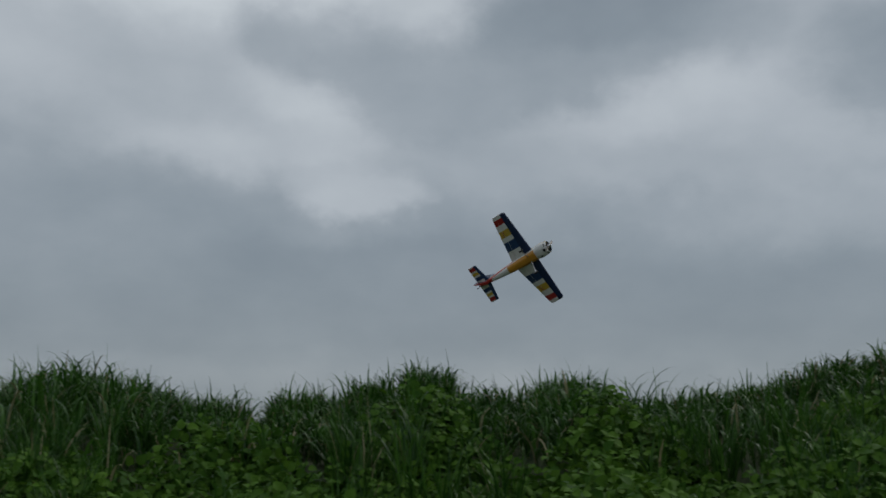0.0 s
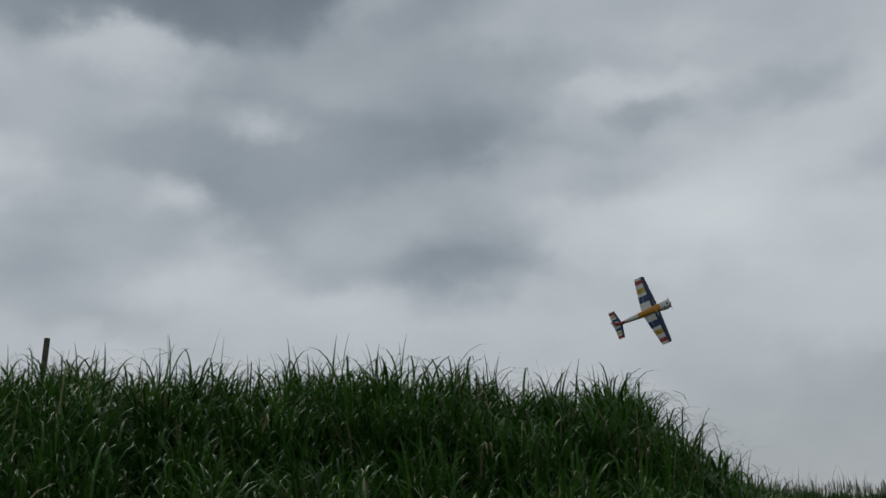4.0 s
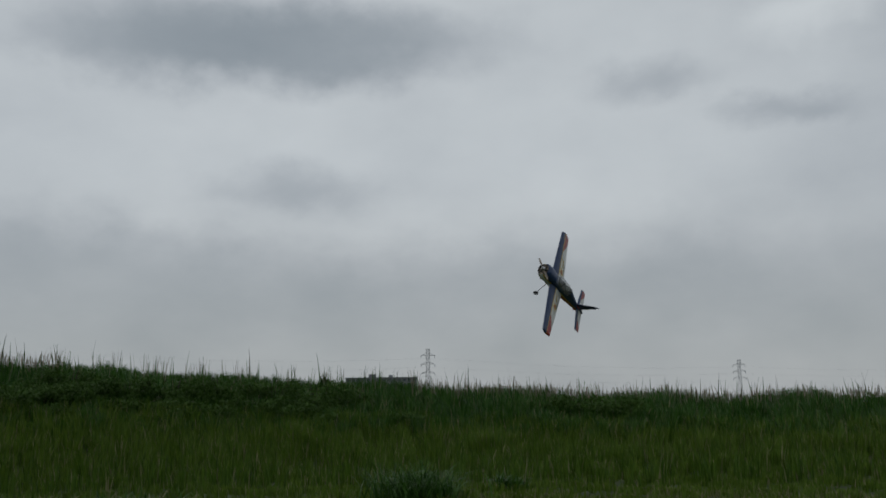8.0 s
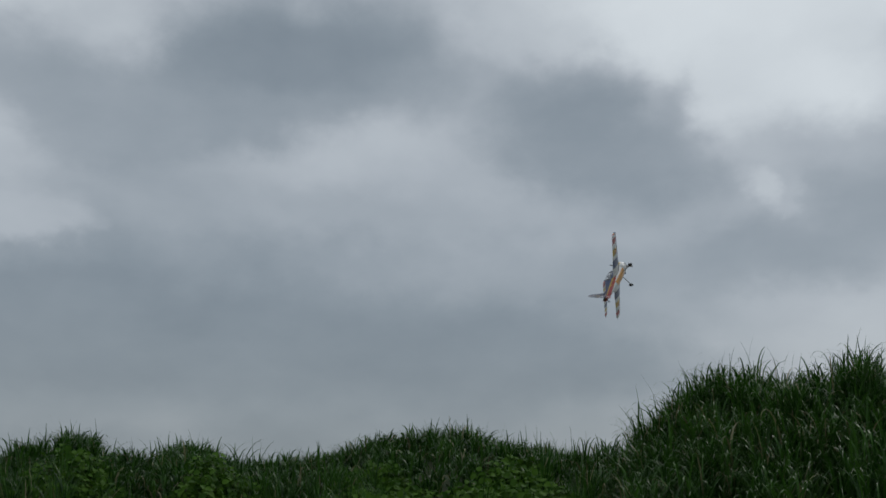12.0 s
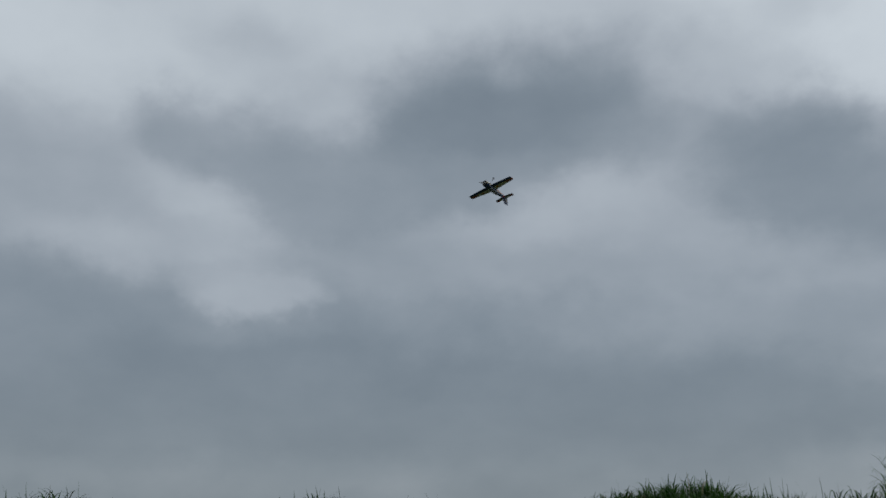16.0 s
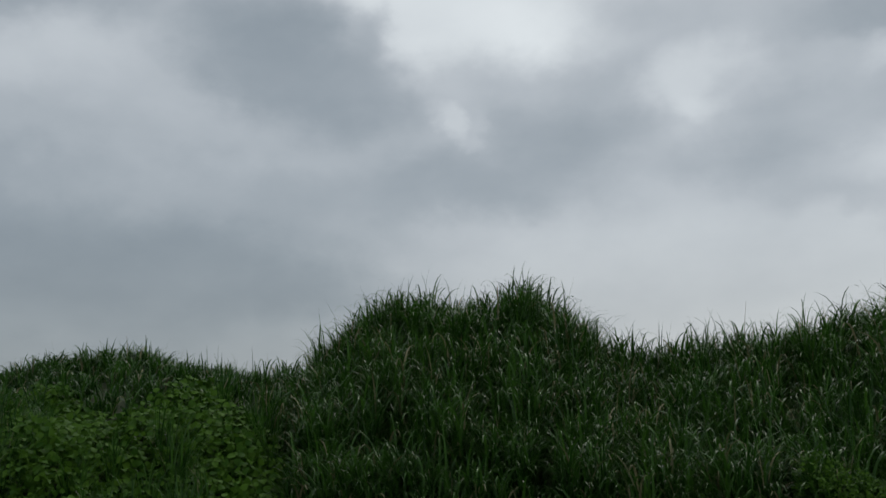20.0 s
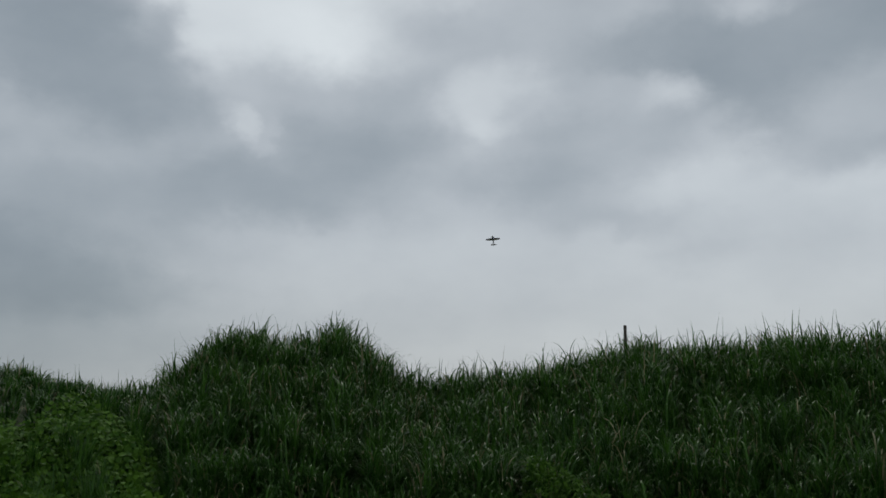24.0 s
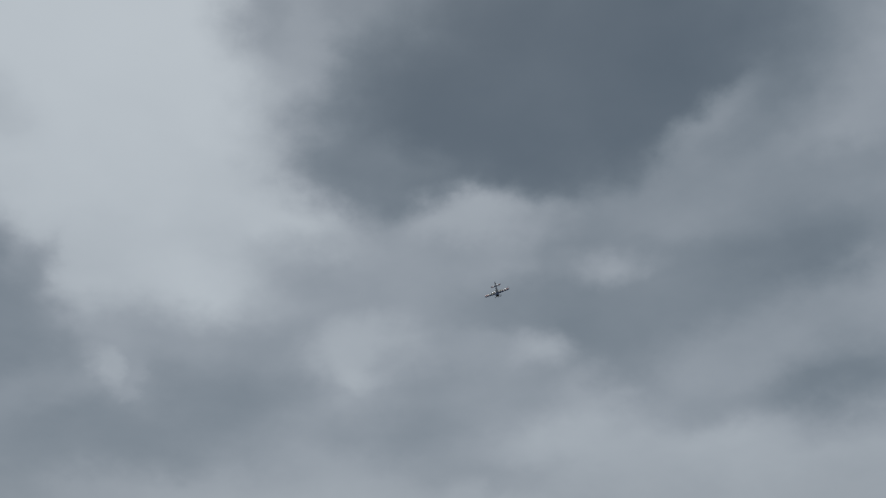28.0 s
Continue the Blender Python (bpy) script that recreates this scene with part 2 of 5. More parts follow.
# warmer haze towards the horizon
haze = wnode("ShaderNodeMapRange")
haze.interpolation_type = "SMOOTHSTEP"
haze.inputs["From Max"].default_value = 15.0
haze.inputs["To Min"].default_value, haze.inputs["To Max"].default_value = 1.0, 0.0
plug(haze, "Value", rise)
warm = wnode("ShaderNodeMix")
warm.data_type, warm.blend_type = "RGBA", "MULTIPLY"
plug(warm, 0, haze.outputs[0])
WT.links.new(ramp.outputs[0], warm.inputs[6])
warm.inputs[7].default_value = (1.035, 1.0, 0.955, 1)
deck = wnode("ShaderNodeBackground")
WT.links.new(warm.outputs[2], deck.inputs[0])
clear = wnode("ShaderNodeTexSky")
clear.sky_type, clear.sun_disc = "NISHITA", False
clear.sun_elevation, clear.sun_rotation = radians(SUN_RISE), radians(SUN_HEADING)
blue = wnode("ShaderNodeBackground")
blue.inputs[1].default_value = 0.08
WT.links.new(clear.outputs[0], blue.inputs[0])
both = wnode("ShaderNodeMixShader")
both.inputs[0].default_value = 0.95
WT.links.new(blue.outputs[0], both.inputs[1]), WT.links.new(deck.outputs[0], both.inputs[2])
WT.links.new(both.outputs[0], wnode("ShaderNodeOutputWorld").inputs[0])
sun = new("sun", bpy.data.lights.new("sun", "SUN"))
sun.data.energy, sun.data.angle, sun.data.color = 0.7, radians(25), (1.0, 0.97, 0.92)
sa, sb = radians(SUN_HEADING), radians(SUN_RISE)
sun.matrix_world = look(Vector((math.sin(sa) * math.cos(sb), math.cos(sa) * math.cos(sb), math.sin(sb))) * 100, (0, 0, 0))

# ---- materials ----
def material(name, color, rough=0.6, metal=0.0, dark=None, scale=8.0, bump=0.0, island=0.0, through=0.0, shine=0.5):
    """A surface whose colour wanders between dark and color by noise, and from piece to piece by island; through lets light pass (leaves)."""
    m = bpy.data.materials.new(name)
    m.use_nodes = True
    nt = m.node_tree
    b = nt.nodes["Principled BSDF"]
    b.inputs["Roughness"].default_value, b.inputs["Metallic"].default_value = rough, metal
    b.inputs["Specular IOR Level"].default_value = shine
    dark = dark or tuple(c * 0.72 for c in color)
    tex = nt.nodes.new("ShaderNodeTexCoord")
    n = nt.nodes.new("ShaderNodeTexNoise")
    n.inputs["Scale"].default_value, n.inputs["Detail"].default_value = scale, 6
    nt.links.new(tex.outputs["Object"], n.inputs["Vector"])
    n2 = nt.nodes.new("ShaderNodeTexNoise")
    n2.inputs["Scale"].default_value, n2.inputs["Detail"].default_value = scale * 0.13, 3
    nt.links.new(tex.outputs["Object"], n2.inputs["Vector"])
    mean = nt.nodes.new("ShaderNodeMath")
    mean.operation = "MULTIPLY_ADD"
    mean.inputs[1].default_value = 0.5
    half = nt.nodes.new("ShaderNodeMath")
    half.operation = "MULTIPLY"
    half.inputs[1].default_value = 0.5
    nt.links.new(n2.outputs[0], half.inputs[0])
    nt.links.new(n.outputs[0], mean.inputs[0]), nt.links.new(half.outputs[0], mean.inputs[2])
    fac = mean.outputs[0]
    if island:
        geo = nt.nodes.new("ShaderNodeNewGeometry")
        mix = nt.nodes.new("ShaderNodeMix")
        mix.inputs[0].default_value = island
        nt.links.new(fac, mix.inputs[2]), nt.links.new(geo.outputs["Random Per Island"], mix.inputs[3])
        fac = mix.outputs[0]
    ramp = nt.nodes.new("ShaderNodeValToRGB")
    ramp.color_ramp.elements[0].position, ramp.color_ramp.elements[1].position = (0.12, 0.9) if island else (0.35, 0.62)
    ramp.color_ramp.elements[0].color, ramp.color_ramp.elements[1].color = (*dark, 1), (*color, 1)
    nt.links.new(fac, ramp.inputs[0])
    nt.links.new(ramp.outputs[0], b.inputs["Base Color"])
    if bump:
        bp = nt.nodes.new("ShaderNodeBump")
        bp.inputs["Strength"].default_value, bp.inputs["Distance"].default_value = bump, 0.02
        nt.links.new(n.outputs[0], bp.inputs["Height"]), nt.links.new(bp.outputs[0], b.inputs["Normal"])
    if through:
        tr = nt.nodes.new("ShaderNodeBsdfTranslucent")
        nt.links.new(ramp.outputs[0], tr.inputs[0])
        ms = nt.nodes.new("ShaderNodeMixShader")
        ms.inputs[0].default_value = through
        nt.links.new(b.outputs[0], ms.inputs[1]), nt.links.new(tr.outputs[0], ms.inputs[2])
        nt.links.new(ms.outputs[0], nt.nodes["Material Output"].inputs[0])
    return m


SOIL = material("soil_and_litter", (0.045, 0.062, 0.018), 0.95, dark=(0.02, 0.034, 0.010), scale=6, bump=0.6)
REED = material("reed_blades", (0.061, 0.152, 0.022), 0.36, dark=(0.010, 0.042, 0.006), scale=1.2, island=0.7, through=0.30, shine=0.19)
DRY = material("dry_blades", (0.30, 0.27, 0.15), 0.6, dark=(0.12, 0.12, 0.06), scale=2, island=0.7, through=0.2, shine=0.2)
VINE = material("vine_leaves", (0.090, 0.186, 0.020), 0.6, dark=(0.022, 0.070, 0.007), scale=1.5, island=0.65, through=0.25, shine=0.08)
MEADOW = material("meadow_blades", (0.128, 0.20, 0.021), 0.6, dark=(0.042, 0.088, 0.010), scale=0.6, island=0.5, through=0.2, shine=0.15)
FOOT = material("foot_blades", (0.092, 0.168, 0.018), 0.55, dark=(0.020, 0.054, 0.006), scale=0.9, island=0.6, through=0.28, shine=0.12)
SHRUB = material("shrub_leaves", (0.062, 0.125, 0.018), 0.65, dark=(0.022, 0.056, 0.008), scale=1.2, island=0.6, through=0.15, shine=0.15)
PLUME = material("grass_plumes", (0.22, 0.19, 0.13), 0.8, dark=(0.10, 0.09, 0.06), scale=3, island=0.6)
WOOD = material("weathered_post", (0.10, 0.085, 0.07), 0.85, dark=(0.04, 0.035, 0.03), scale=30, bump=0.4)
STEEL = material("galvanised_steel", (0.34, 0.36, 0.38), 0.6, 0.3, scale=2)
# concrete and glass close in tone: the haze of distance is in their colours
CONCRETE_HAZED = material("hazed_grey_concrete", (0.25, 0.26, 0.28), 0.85, scale=0.4, bump=0.1)
GLASS_HAZED = material("hazed_window_glass", (0.13, 0.14, 0.16), 0.15, scale=1)
WHITE = material("white_film", (0.70, 0.70, 0.68), 0.35, dark=(0.60, 0.60, 0.58), scale=9)
# the fin's own navy, also the shaded tone of the wing's blue edge
NAVY_AND_SHADED_BLUE = material("navy_film_and_shaded_blue", (0.012, 0.025, 0.075), 0.4, dark=(0.009, 0.02, 0.06), scale=9)
BLUE = material("blue_film", (0.021, 0.050, 0.135), 0.35, dark=(0.016, 0.040, 0.11), scale=9)
RED = material("red_film", (0.36, 0.03, 0.027), 0.35, dark=(0.32, 0.026, 0.024), scale=9)
YELLOW = material("yellow_film", (0.58, 0.41, 0.06), 0.35, dark=(0.50, 0.34, 0.05), scale=9)
ORANGE = material("orange_film", (0.56, 0.26, 0.03), 0.35, dark=(0.47, 0.21, 0.025), scale=9)
BLACK = material("black_rubber", (0.02, 0.02, 0.022), 0.7, scale=20)
METAL = material("bare_metal", (0.55, 0.55, 0.56), 0.35, 0.9, scale=20)
CANOPY = material("clear_canopy", (0.75, 0.77, 0.78), 0.08, dark=(0.66, 0.68, 0.70), scale=6)
see = CANOPY.node_tree.nodes.new("ShaderNodeBsdfTransparent")
veil = CANOPY.node_tree.nodes.new("ShaderNodeMixShader")
veil.inputs[0].default_value = 0.28
CANOPY.node_tree.links.new(see.outputs[0], veil.inputs[1])
CANOPY.node_tree.links.new(CANOPY.node_tree.nodes["Principled BSDF"].outputs[0], veil.inputs[2])
CANOPY.node_tree.links.new(veil.outputs[0], CANOPY.node_tree.nodes["Material Output"].inputs[0])
COCKPIT = material("dark_cockpit", (0.05, 0.05, 0.055), 0.6, scale=20)
PROPWOOD = material("propeller_wood", (0.27, 0.22, 0.17), 0.4, scale=30)


# ---- building blocks ----
def mesh_of(name, verts, faces, mats, index=None, smooth=False):
    me = bpy.data.meshes.new(name)
    me.from_pydata([tuple(v) for v in verts] if not isinstance(verts, np.ndarray) else verts.tolist(), [], faces)
    for m in mats:
        me.materials.append(m)
    if index is not None:
        me.polygons.foreach_set("material_index", np.asarray(index, dtype=np.int32))
    if smooth:
        me.polygons.foreach_set("use_smooth", np.ones(len(me.polygons), dtype=bool))
    me.update()
    return me


def part(name, me, parent=None, label="", at=None):
    ob = new(name, me)
    if parent is not None:
        ob.parent = parent
    if at is not None:
        ob.matrix_basis = at
    if label:
        ob["label"] = label
    return ob


def box_mesh(name, x0, x1, y0, y1, z0, z1, mat, bevel=0.0):
    bm = bmesh.new()
    bmesh.ops.create_cube(bm, size=1, matrix=Matrix.Translation(((x0 + x1) / 2, (y0 + y1) / 2, (z0 + z1) / 2)) @ Matrix.Diagonal((x1 - x0, y1 - y0, z1 - z0, 1)))
    if bevel:
        bmesh.ops.bevel(bm, geom=bm.edges[:], offset=bevel, segments=2, affect="EDGES", profile=0.6)
    me = bpy.data.meshes.new(name)
    bm.to_mesh(me), bm.free()
    me.materials.append(mat)
    return me


def rod_mesh(name, ends, radius, mat, sides=6, radius2=None):
    """Rods from a list of end pairs, as one mesh."""
    verts, faces = [], []
    r2 = radius if radius2 is None else radius2
    for a, b in ends:
        a, b = Vector(a), Vector(b)
        q = (b - a).to_track_quat("Z", "Y")
        o = len(verts)
        for p, r in ((a, radius), (b, r2)):
            for k in range(sides):
                w = 2 * math.pi * k / sides
                verts.append(p + q @ Vector((r * math.cos(w), r * math.sin(w), 0)))
        for k in range(sides):
            j = (k + 1) % sides
            faces.append((o + k, o + j, o + sides + j, o + sides + k))
        faces.append(tuple(o + k for k in reversed(range(sides))))
        faces.append(tuple(o + sides + k for k in range(sides)))
    return mesh_of(name, verts, faces, [mat])


# ---- the ground ----
def soft_step(a, b, v):
    t = np.clip((v - a) / (b - a), 0, 1)
    return t * t * (3 - 2 * t)


def hump(c, w, v, p=2):
    return np.exp(-np.abs((v - c) / w) ** p)


def crest_top(az):
    """Height of the plants' tops on the near bank, by heading."""
    return (2.2 + 0.09 * (1 - soft_step(-12, -7, az)) + 0.28 * hump(-51.5, 2.6, az) + 0.22 * hump(-38, 2.8, az) + 0.2 * hump(-31.4, 1.7, az) + 0.40 * hump(-18.5, 5.5, az)
            + 1.2 * hump(0.9, 8.4, az, 4) + 0.2 * hump(4.6, 1.2, az) + 1.1 * soft_step(3, 29, az) * (1 - soft_step(47.4, 54.5, az)) + 0.05 * hump(38, 5, az) + 0.14 * hump(-12, 2.2, az) + 0.15 * hump(-1.5, 2.6, az) + 0.08 * hump(11, 3, az) - 0.05 * hump(47, 4, az))


def plant_height(az):
    return 0.5 + 0.75 * soft_step(-10.5, -7.5, az) * (1 - soft_step(53.5, 56, az)) + 0.35 * hump(-51.5, 3, az)


def field_top(az):
    return 2.0 + 1.85 * (1 - soft_step(54, 106, az))


RIPPLE = [(0.9, 1.3, 0.4), (2.1, -1.1, 1.7), (-1.7, 2.6, 2.9), (3.9, 3.1, 0.3)]


def ground_z(x, y):
    az, r = np.degrees(np.arctan2(x, y)), np.hypot(x, y)
    near = (crest_top(az) - 0.8 * plant_height(az)) * soft_step(7.0, 14.2, r) ** (0.85 + 0.4 * soft_step(-12, -6, az))
    near = near * (1 - 0.8 * soft_step(17, 45, r))
    far = (field_top(az) - 0.66) * soft_step(25, 40, r) * (1 - 0.7 * soft_step(48, 110, r))
    w = soft_step(47.0, 51.0, az) * (1 - soft_step(125, 160, az))
    near = near * (1 - soft_step(54.0, 60.0, az))
    left = 1 - soft_step(70, 100, np.abs(az)) * (az < 0)
    z = np.maximum(near * left, far * w)
    z = z * (1 - soft_step(120, 170, np.abs(az)))
    bumps = sum(np.sin(a * x + b * y + c) for a, b, c in RIPPLE) * 0.035
    return z + bumps * soft_step(5, 9, r) * (1 - soft_step(60, 90, r))


def build_ground():
    rings = np.concatenate([np.linspace(0.5, 6, 8), np.linspace(6.5, 20, 46), np.linspace(21, 50, 40), np.geomspace(55, 4000, 30)])
    n = 480
    a = np.arange(n) * 2 * np.pi / n
    x, y = np.outer(rings, np.sin(a)), np.outer(rings, np.cos(a))
    v = np.stack([x, y, ground_z(x, y)], -1).reshape(-1, 3)
    v = np.vstack([v, [[0, 0, 0]]])
    k = np.arange(len(rings) - 1)[:, None] * n
    i, j = np.arange(n)[None], ((np.arange(n) + 1) % n)[None]
    f = np.stack([k + j, k + i, k + n + i, k + n + j], -1).reshape(-1, 4).tolist()
    f += [(int(q), int((q + 1) % n), len(v) - 1) for q in range(n)]
    me = mesh_of("ground", v, f, [SOIL], smooth=True)
    tagged(new("ground", me), "dark weedy soil rising into overgrown banks", "ground", kind="structure")


build_ground()


# ---- plants ----
RNG = np.random.default_rng(7)


def strew(n, az0, az1, r0, r1, keep=None):
    """n places on the ground, evenly over a sector."""
    az = RNG.uniform(az0, az1, n)
    r = np.sqrt(RNG.uniform(r0 * r0, r1 * r1, n))
    if keep is not None:
        k = keep(az, r)
        az, r = az[k], r[k]
    x, y = r * np.sin(np.radians(az)), r * np.cos(np.radians(az))
    return np.stack([x, y, ground_z(x, y)], 1), az, r


def blade_mesh(name, base, height, width, turn, lean, droop, segs, mats, pick=None, sag=1.6):
    """Tapered blades that rise from base, lean to their turn and droop towards the tip, all in one mesh."""
    n = len(base)
    s = np.linspace(0, 1, segs + 1)
    phi = lean[:, None] + droop[:, None] * s[None] ** sag
    dl = height[:, None] / segs
    run = np.concatenate([np.zeros((n, 1)), np.cumsum(np.sin(phi[:, :-1]) * dl, 1)], 1)
    up = np.concatenate([np.zeros((n, 1)), np.cumsum(np.cos(phi[:, :-1]) * dl, 1)], 1)
    cx, cy = np.sin(turn), np.cos(turn)
    mid = np.stack([base[:, 0, None] + run * cx[:, None], base[:, 1, None] + run * cy[:, None], base[:, 2, None] + up], -1)
    w = width[:, None] * np.array([0.75] + [1 - 0.9 * q ** 2.2 for q in s[1:]])[None] * 0.5
    tw = turn + RNG.uniform(-0.5, 0.5, n)
    side = np.stack([np.cos(tw), -np.sin(tw), 0 * tw], -1)[:, None] * w[..., None]
    v = np.stack([mid - side, mid + side], 2).reshape(-1, 3)
    o = (np.arange(n) * 2 * (segs + 1))[:, None]
    q = (np.arange(segs) * 2)[None]
    f = np.stack([o + q, o + q + 1, o + q + 3, o + q + 2], -1).reshape(-1, 4)
    me = bpy.data.meshes.new(name)
    me.vertices.add(len(v)), me.loops.add(f.size), me.polygons.add(len(f))
    me.vertices.foreach_set("co", v.ravel())
    me.loops.foreach_set("vertex_index", f.ravel().astype(np.int32))
    me.polygons.foreach_set("loop_start", (np.arange(len(f)) * 4).astype(np.int32))
    me.polygons.foreach_set("use_smooth", np.ones(len(f), dtype=bool))
    for m in mats:
        me.materials.append(m)
    if pick is not None:
        me.polygons.foreach_set("material_index", np.repeat(pick, segs).astype(np.int32))
    me.update(), me.validate()
    return me


def uni(a, b, n):
    return RNG.uniform(a, b, n)


def clump(p, size, amount):
    """Pulls places towards their nearest tussock centre, on a jittered lattice."""
    u, v = p[:, 0] * 0.83 - p[:, 1] * 0.56, p[:, 0] * 0.56 + p[:, 1] * 0.83
    u, v = u + 0.3 * size * np.sin(v / size * 1.7), v + 0.3 * size * np.sin(u / size * 1.3)
    cx, cy = np.floor(u / size), np.floor(v / size)
    jx, jy = np.sin(cx * 12.9 + cy * 78.2) * 43758.5, np.sin(cx * 39.3 + cy * 11.1) * 24634.6
    tu, tv = (cx + 0.2 + 0.6 * (jx - np.floor(jx))) * size, (cy + 0.2 + 0.6 * (jy - np.floor(jy))) * size
    du, dv = tu - u, tv - v
    dx, dy = du * 0.83 + dv * 0.56, dv * 0.83 - du * 0.56
    x, y = p[:, 0] + dx * amount, p[:, 1] + dy * amount
    jz = np.sin(cx * 7.7 + cy * 3.1) * 9999.1
    return np.stack([x, y, ground_z(x, y)], 1), np.arctan2(-dx, -dy), jz - np.floor(jz)


def grass(name, label, places, height, width, lean, droop, segs, dry=0.03, green=None, size=0.55, pull=0.45, sag=2.2):
    """Blades in loose tussocks, leaning away from each tussock's middle."""
    p, az, r = places
    p, away, lift = clump(p, size, pull)
    n = len(p)
    h = height(az, r) * uni(0.62, 1.0, n) * (0.86 + 0.28 * lift)
    turn = away + RNG.normal(0, 1.1, n)
    bow = uni(*droop, n)
    me = blade_mesh(name, p, h, uni(*width, n), turn, uni(*lean, n), bow, segs, [green or REED, DRY], (RNG.random(n) < dry).astype(int), sag)
    return tagged(new(name, me), label, "grass", kind="stuff")


def reeds(name, label, places, height, leaves, length, width, size, dry=0.05, spikes=0.07):
    """Canes in loose tussocks; each carries leaves that leave the stem upwards, arch over and hang, and a few stiff shoots stand over them."""
    p, az, r = places
    p, away, lift = clump(p, size, 0.35)
    n = len(p)
    tall = np.maximum(0.10, height(az, r) * (0.88 + 0.2 * lift) - 0.55 * length[1]) / 0.84 * uni(0.72, 1.0, n)
    tilt, turn = np.abs(RNG.normal(0, 0.10, n)), away + RNG.normal(0, 0.8, n)
    lean_x, lean_y = np.sin(turn) * tilt, np.cos(turn) * tilt
    cane = np.repeat(np.arange(n), leaves)
    k = len(cane)
    u = np.tile(np.linspace(0.16, 0.84, leaves), n) + RNG.normal(0, 0.05, k)
    base = np.stack([p[cane, 0] + lean_x[cane] * tall[cane] * u, p[cane, 1] + lean_y[cane] * tall[cane] * u, p[cane, 2] + tall[cane] * u], 1)
    long = uni(*length, k) * (0.75 + 0.25 * np.minimum(1, tall[cane] / 0.9))
    stiff = RNG.random(k) < spikes
    lean = uni(0.05, 0.48, k) * (1.2 - 0.45 * u)
    bow = uni(2.0, 3.6, k)
    bow[stiff] *= 0.2
    lean[stiff] *= 0.3
    leaf = blade_mesh(name, base, long, uni(*width, k), turn[cane] + np.tile(np.arange(leaves) * 2.6, n) + RNG.normal(0, 0.5, k), lean, bow, 7, [REED, DRY], (RNG.random(k) < dry).astype(int), 2.2)
    ob = tagged(new(name, leaf), label, "reeds", kind="stuff")
    stem = blade_mesh("canes", p, tall * 0.9, uni(0.008, 0.016, n), turn, tilt, 0.05 + 0 * tilt, 3, [REED, DRY], (RNG.random(n) < 0.25).astype(int))
    part("canes", stem, ob, "thin upright green canes")
    return ob


def leaf_mesh(name, place, size, tilt, face, mats):
    """Three-leaflet vine leaves: each leaflet a folded, pointed oval."""
    oval = np.array([(0, 0, 0), (0.42, 0.22, 0.10), (0.5, 0.55, 0.12), (0.27, 0.85, 0.05), (0, 1.05, -0.08), (-0.27, 0.85, 0.05), (-0.5, 0.55, 0.12), (-0.42, 0.22, 0.10), (0, 0.5, 0.0)])
    tri = np.array([(8, 0, 1), (8, 1, 2), (8, 2, 3), (8, 3, 4), (8, 4, 5), (8, 5, 6), (8, 6, 7), (8, 7, 0)])
    n = len(place)
    spin = RNG.uniform(0, 2 * np.pi, n)
    vs = []
    for k, (turn, out) in enumerate(((0, 0.35), (2.0, 0.15), (-2.0, 0.15))):
        a = spin + turn + RNG.normal(0, 0.15, n)
        c, s = np.cos(a)[:, None], np.sin(a)[:, None]
        x, y, z = (oval[None, :, 0] * 0.95), oval[None, :, 1] + out, oval[None, :, 2] - 0.25 * (oval[None, :, 1]) ** 2
        u, v, w = (x * c - y * s) * size[:, None], (x * s + y * c) * size[:, None], (z + 0 * c) * size[:, None]
        ct, st = np.cos(tilt)[:, None], np.sin(tilt)[:, None]
        v, w = v * ct - w * st, v * st + w * ct
        cf, sf = np.cos(face)[:, None], np.sin(face)[:, None]
        vs.append(np.stack([u * cf + v * sf + place[:, 0, None], -u * sf + v * cf + place[:, 1, None], w + place[:, 2, None]], -1))
    v = np.stack(vs, 1).reshape(-1, 3)
    f = (np.arange(3 * n) * 9)[:, None, None] + tri[None]
    f = f.reshape(-1, 3)
    me = bpy.data.meshes.new(name)
    me.vertices.add(len(v)), me.loops.add(f.size), me.polygons.add(len(f))
    me.vertices.foreach_set("co", v.ravel())
    me.loops.foreach_set("vertex_index", f.ravel().astype(np.int32))
    me.polygons.foreach_set("loop_start", (np.arange(len(f)) * 3).astype(np.int32))
    me.polygons.foreach_set("use_smooth", np.ones(len(f), dtype=bool))
    for m in mats:
        me.materials.append(m)
    me.update(), me.validate()
    return me


def vines(name, label, places, low, high, size, mat):
    p, az, r = places
    n = len(p)
    lump = 0.5 + 0.5 * np.sin(p[:, 0] * 2.3 + 1) * np.sin(p[:, 1] * 2.1 + p[:, 0] * 0.7)
    p[:, 2] += uni(low, high, n) * (0.45 + 0.75 * lump)
    me = leaf_mesh(name, p, uni(*size, n), RNG.normal(0.7, 0.5, n), np.radians(az) + RNG.normal(0, 1.0, n), [mat])
    return tagged(new(name, me), label, "leaves", kind="stuff")


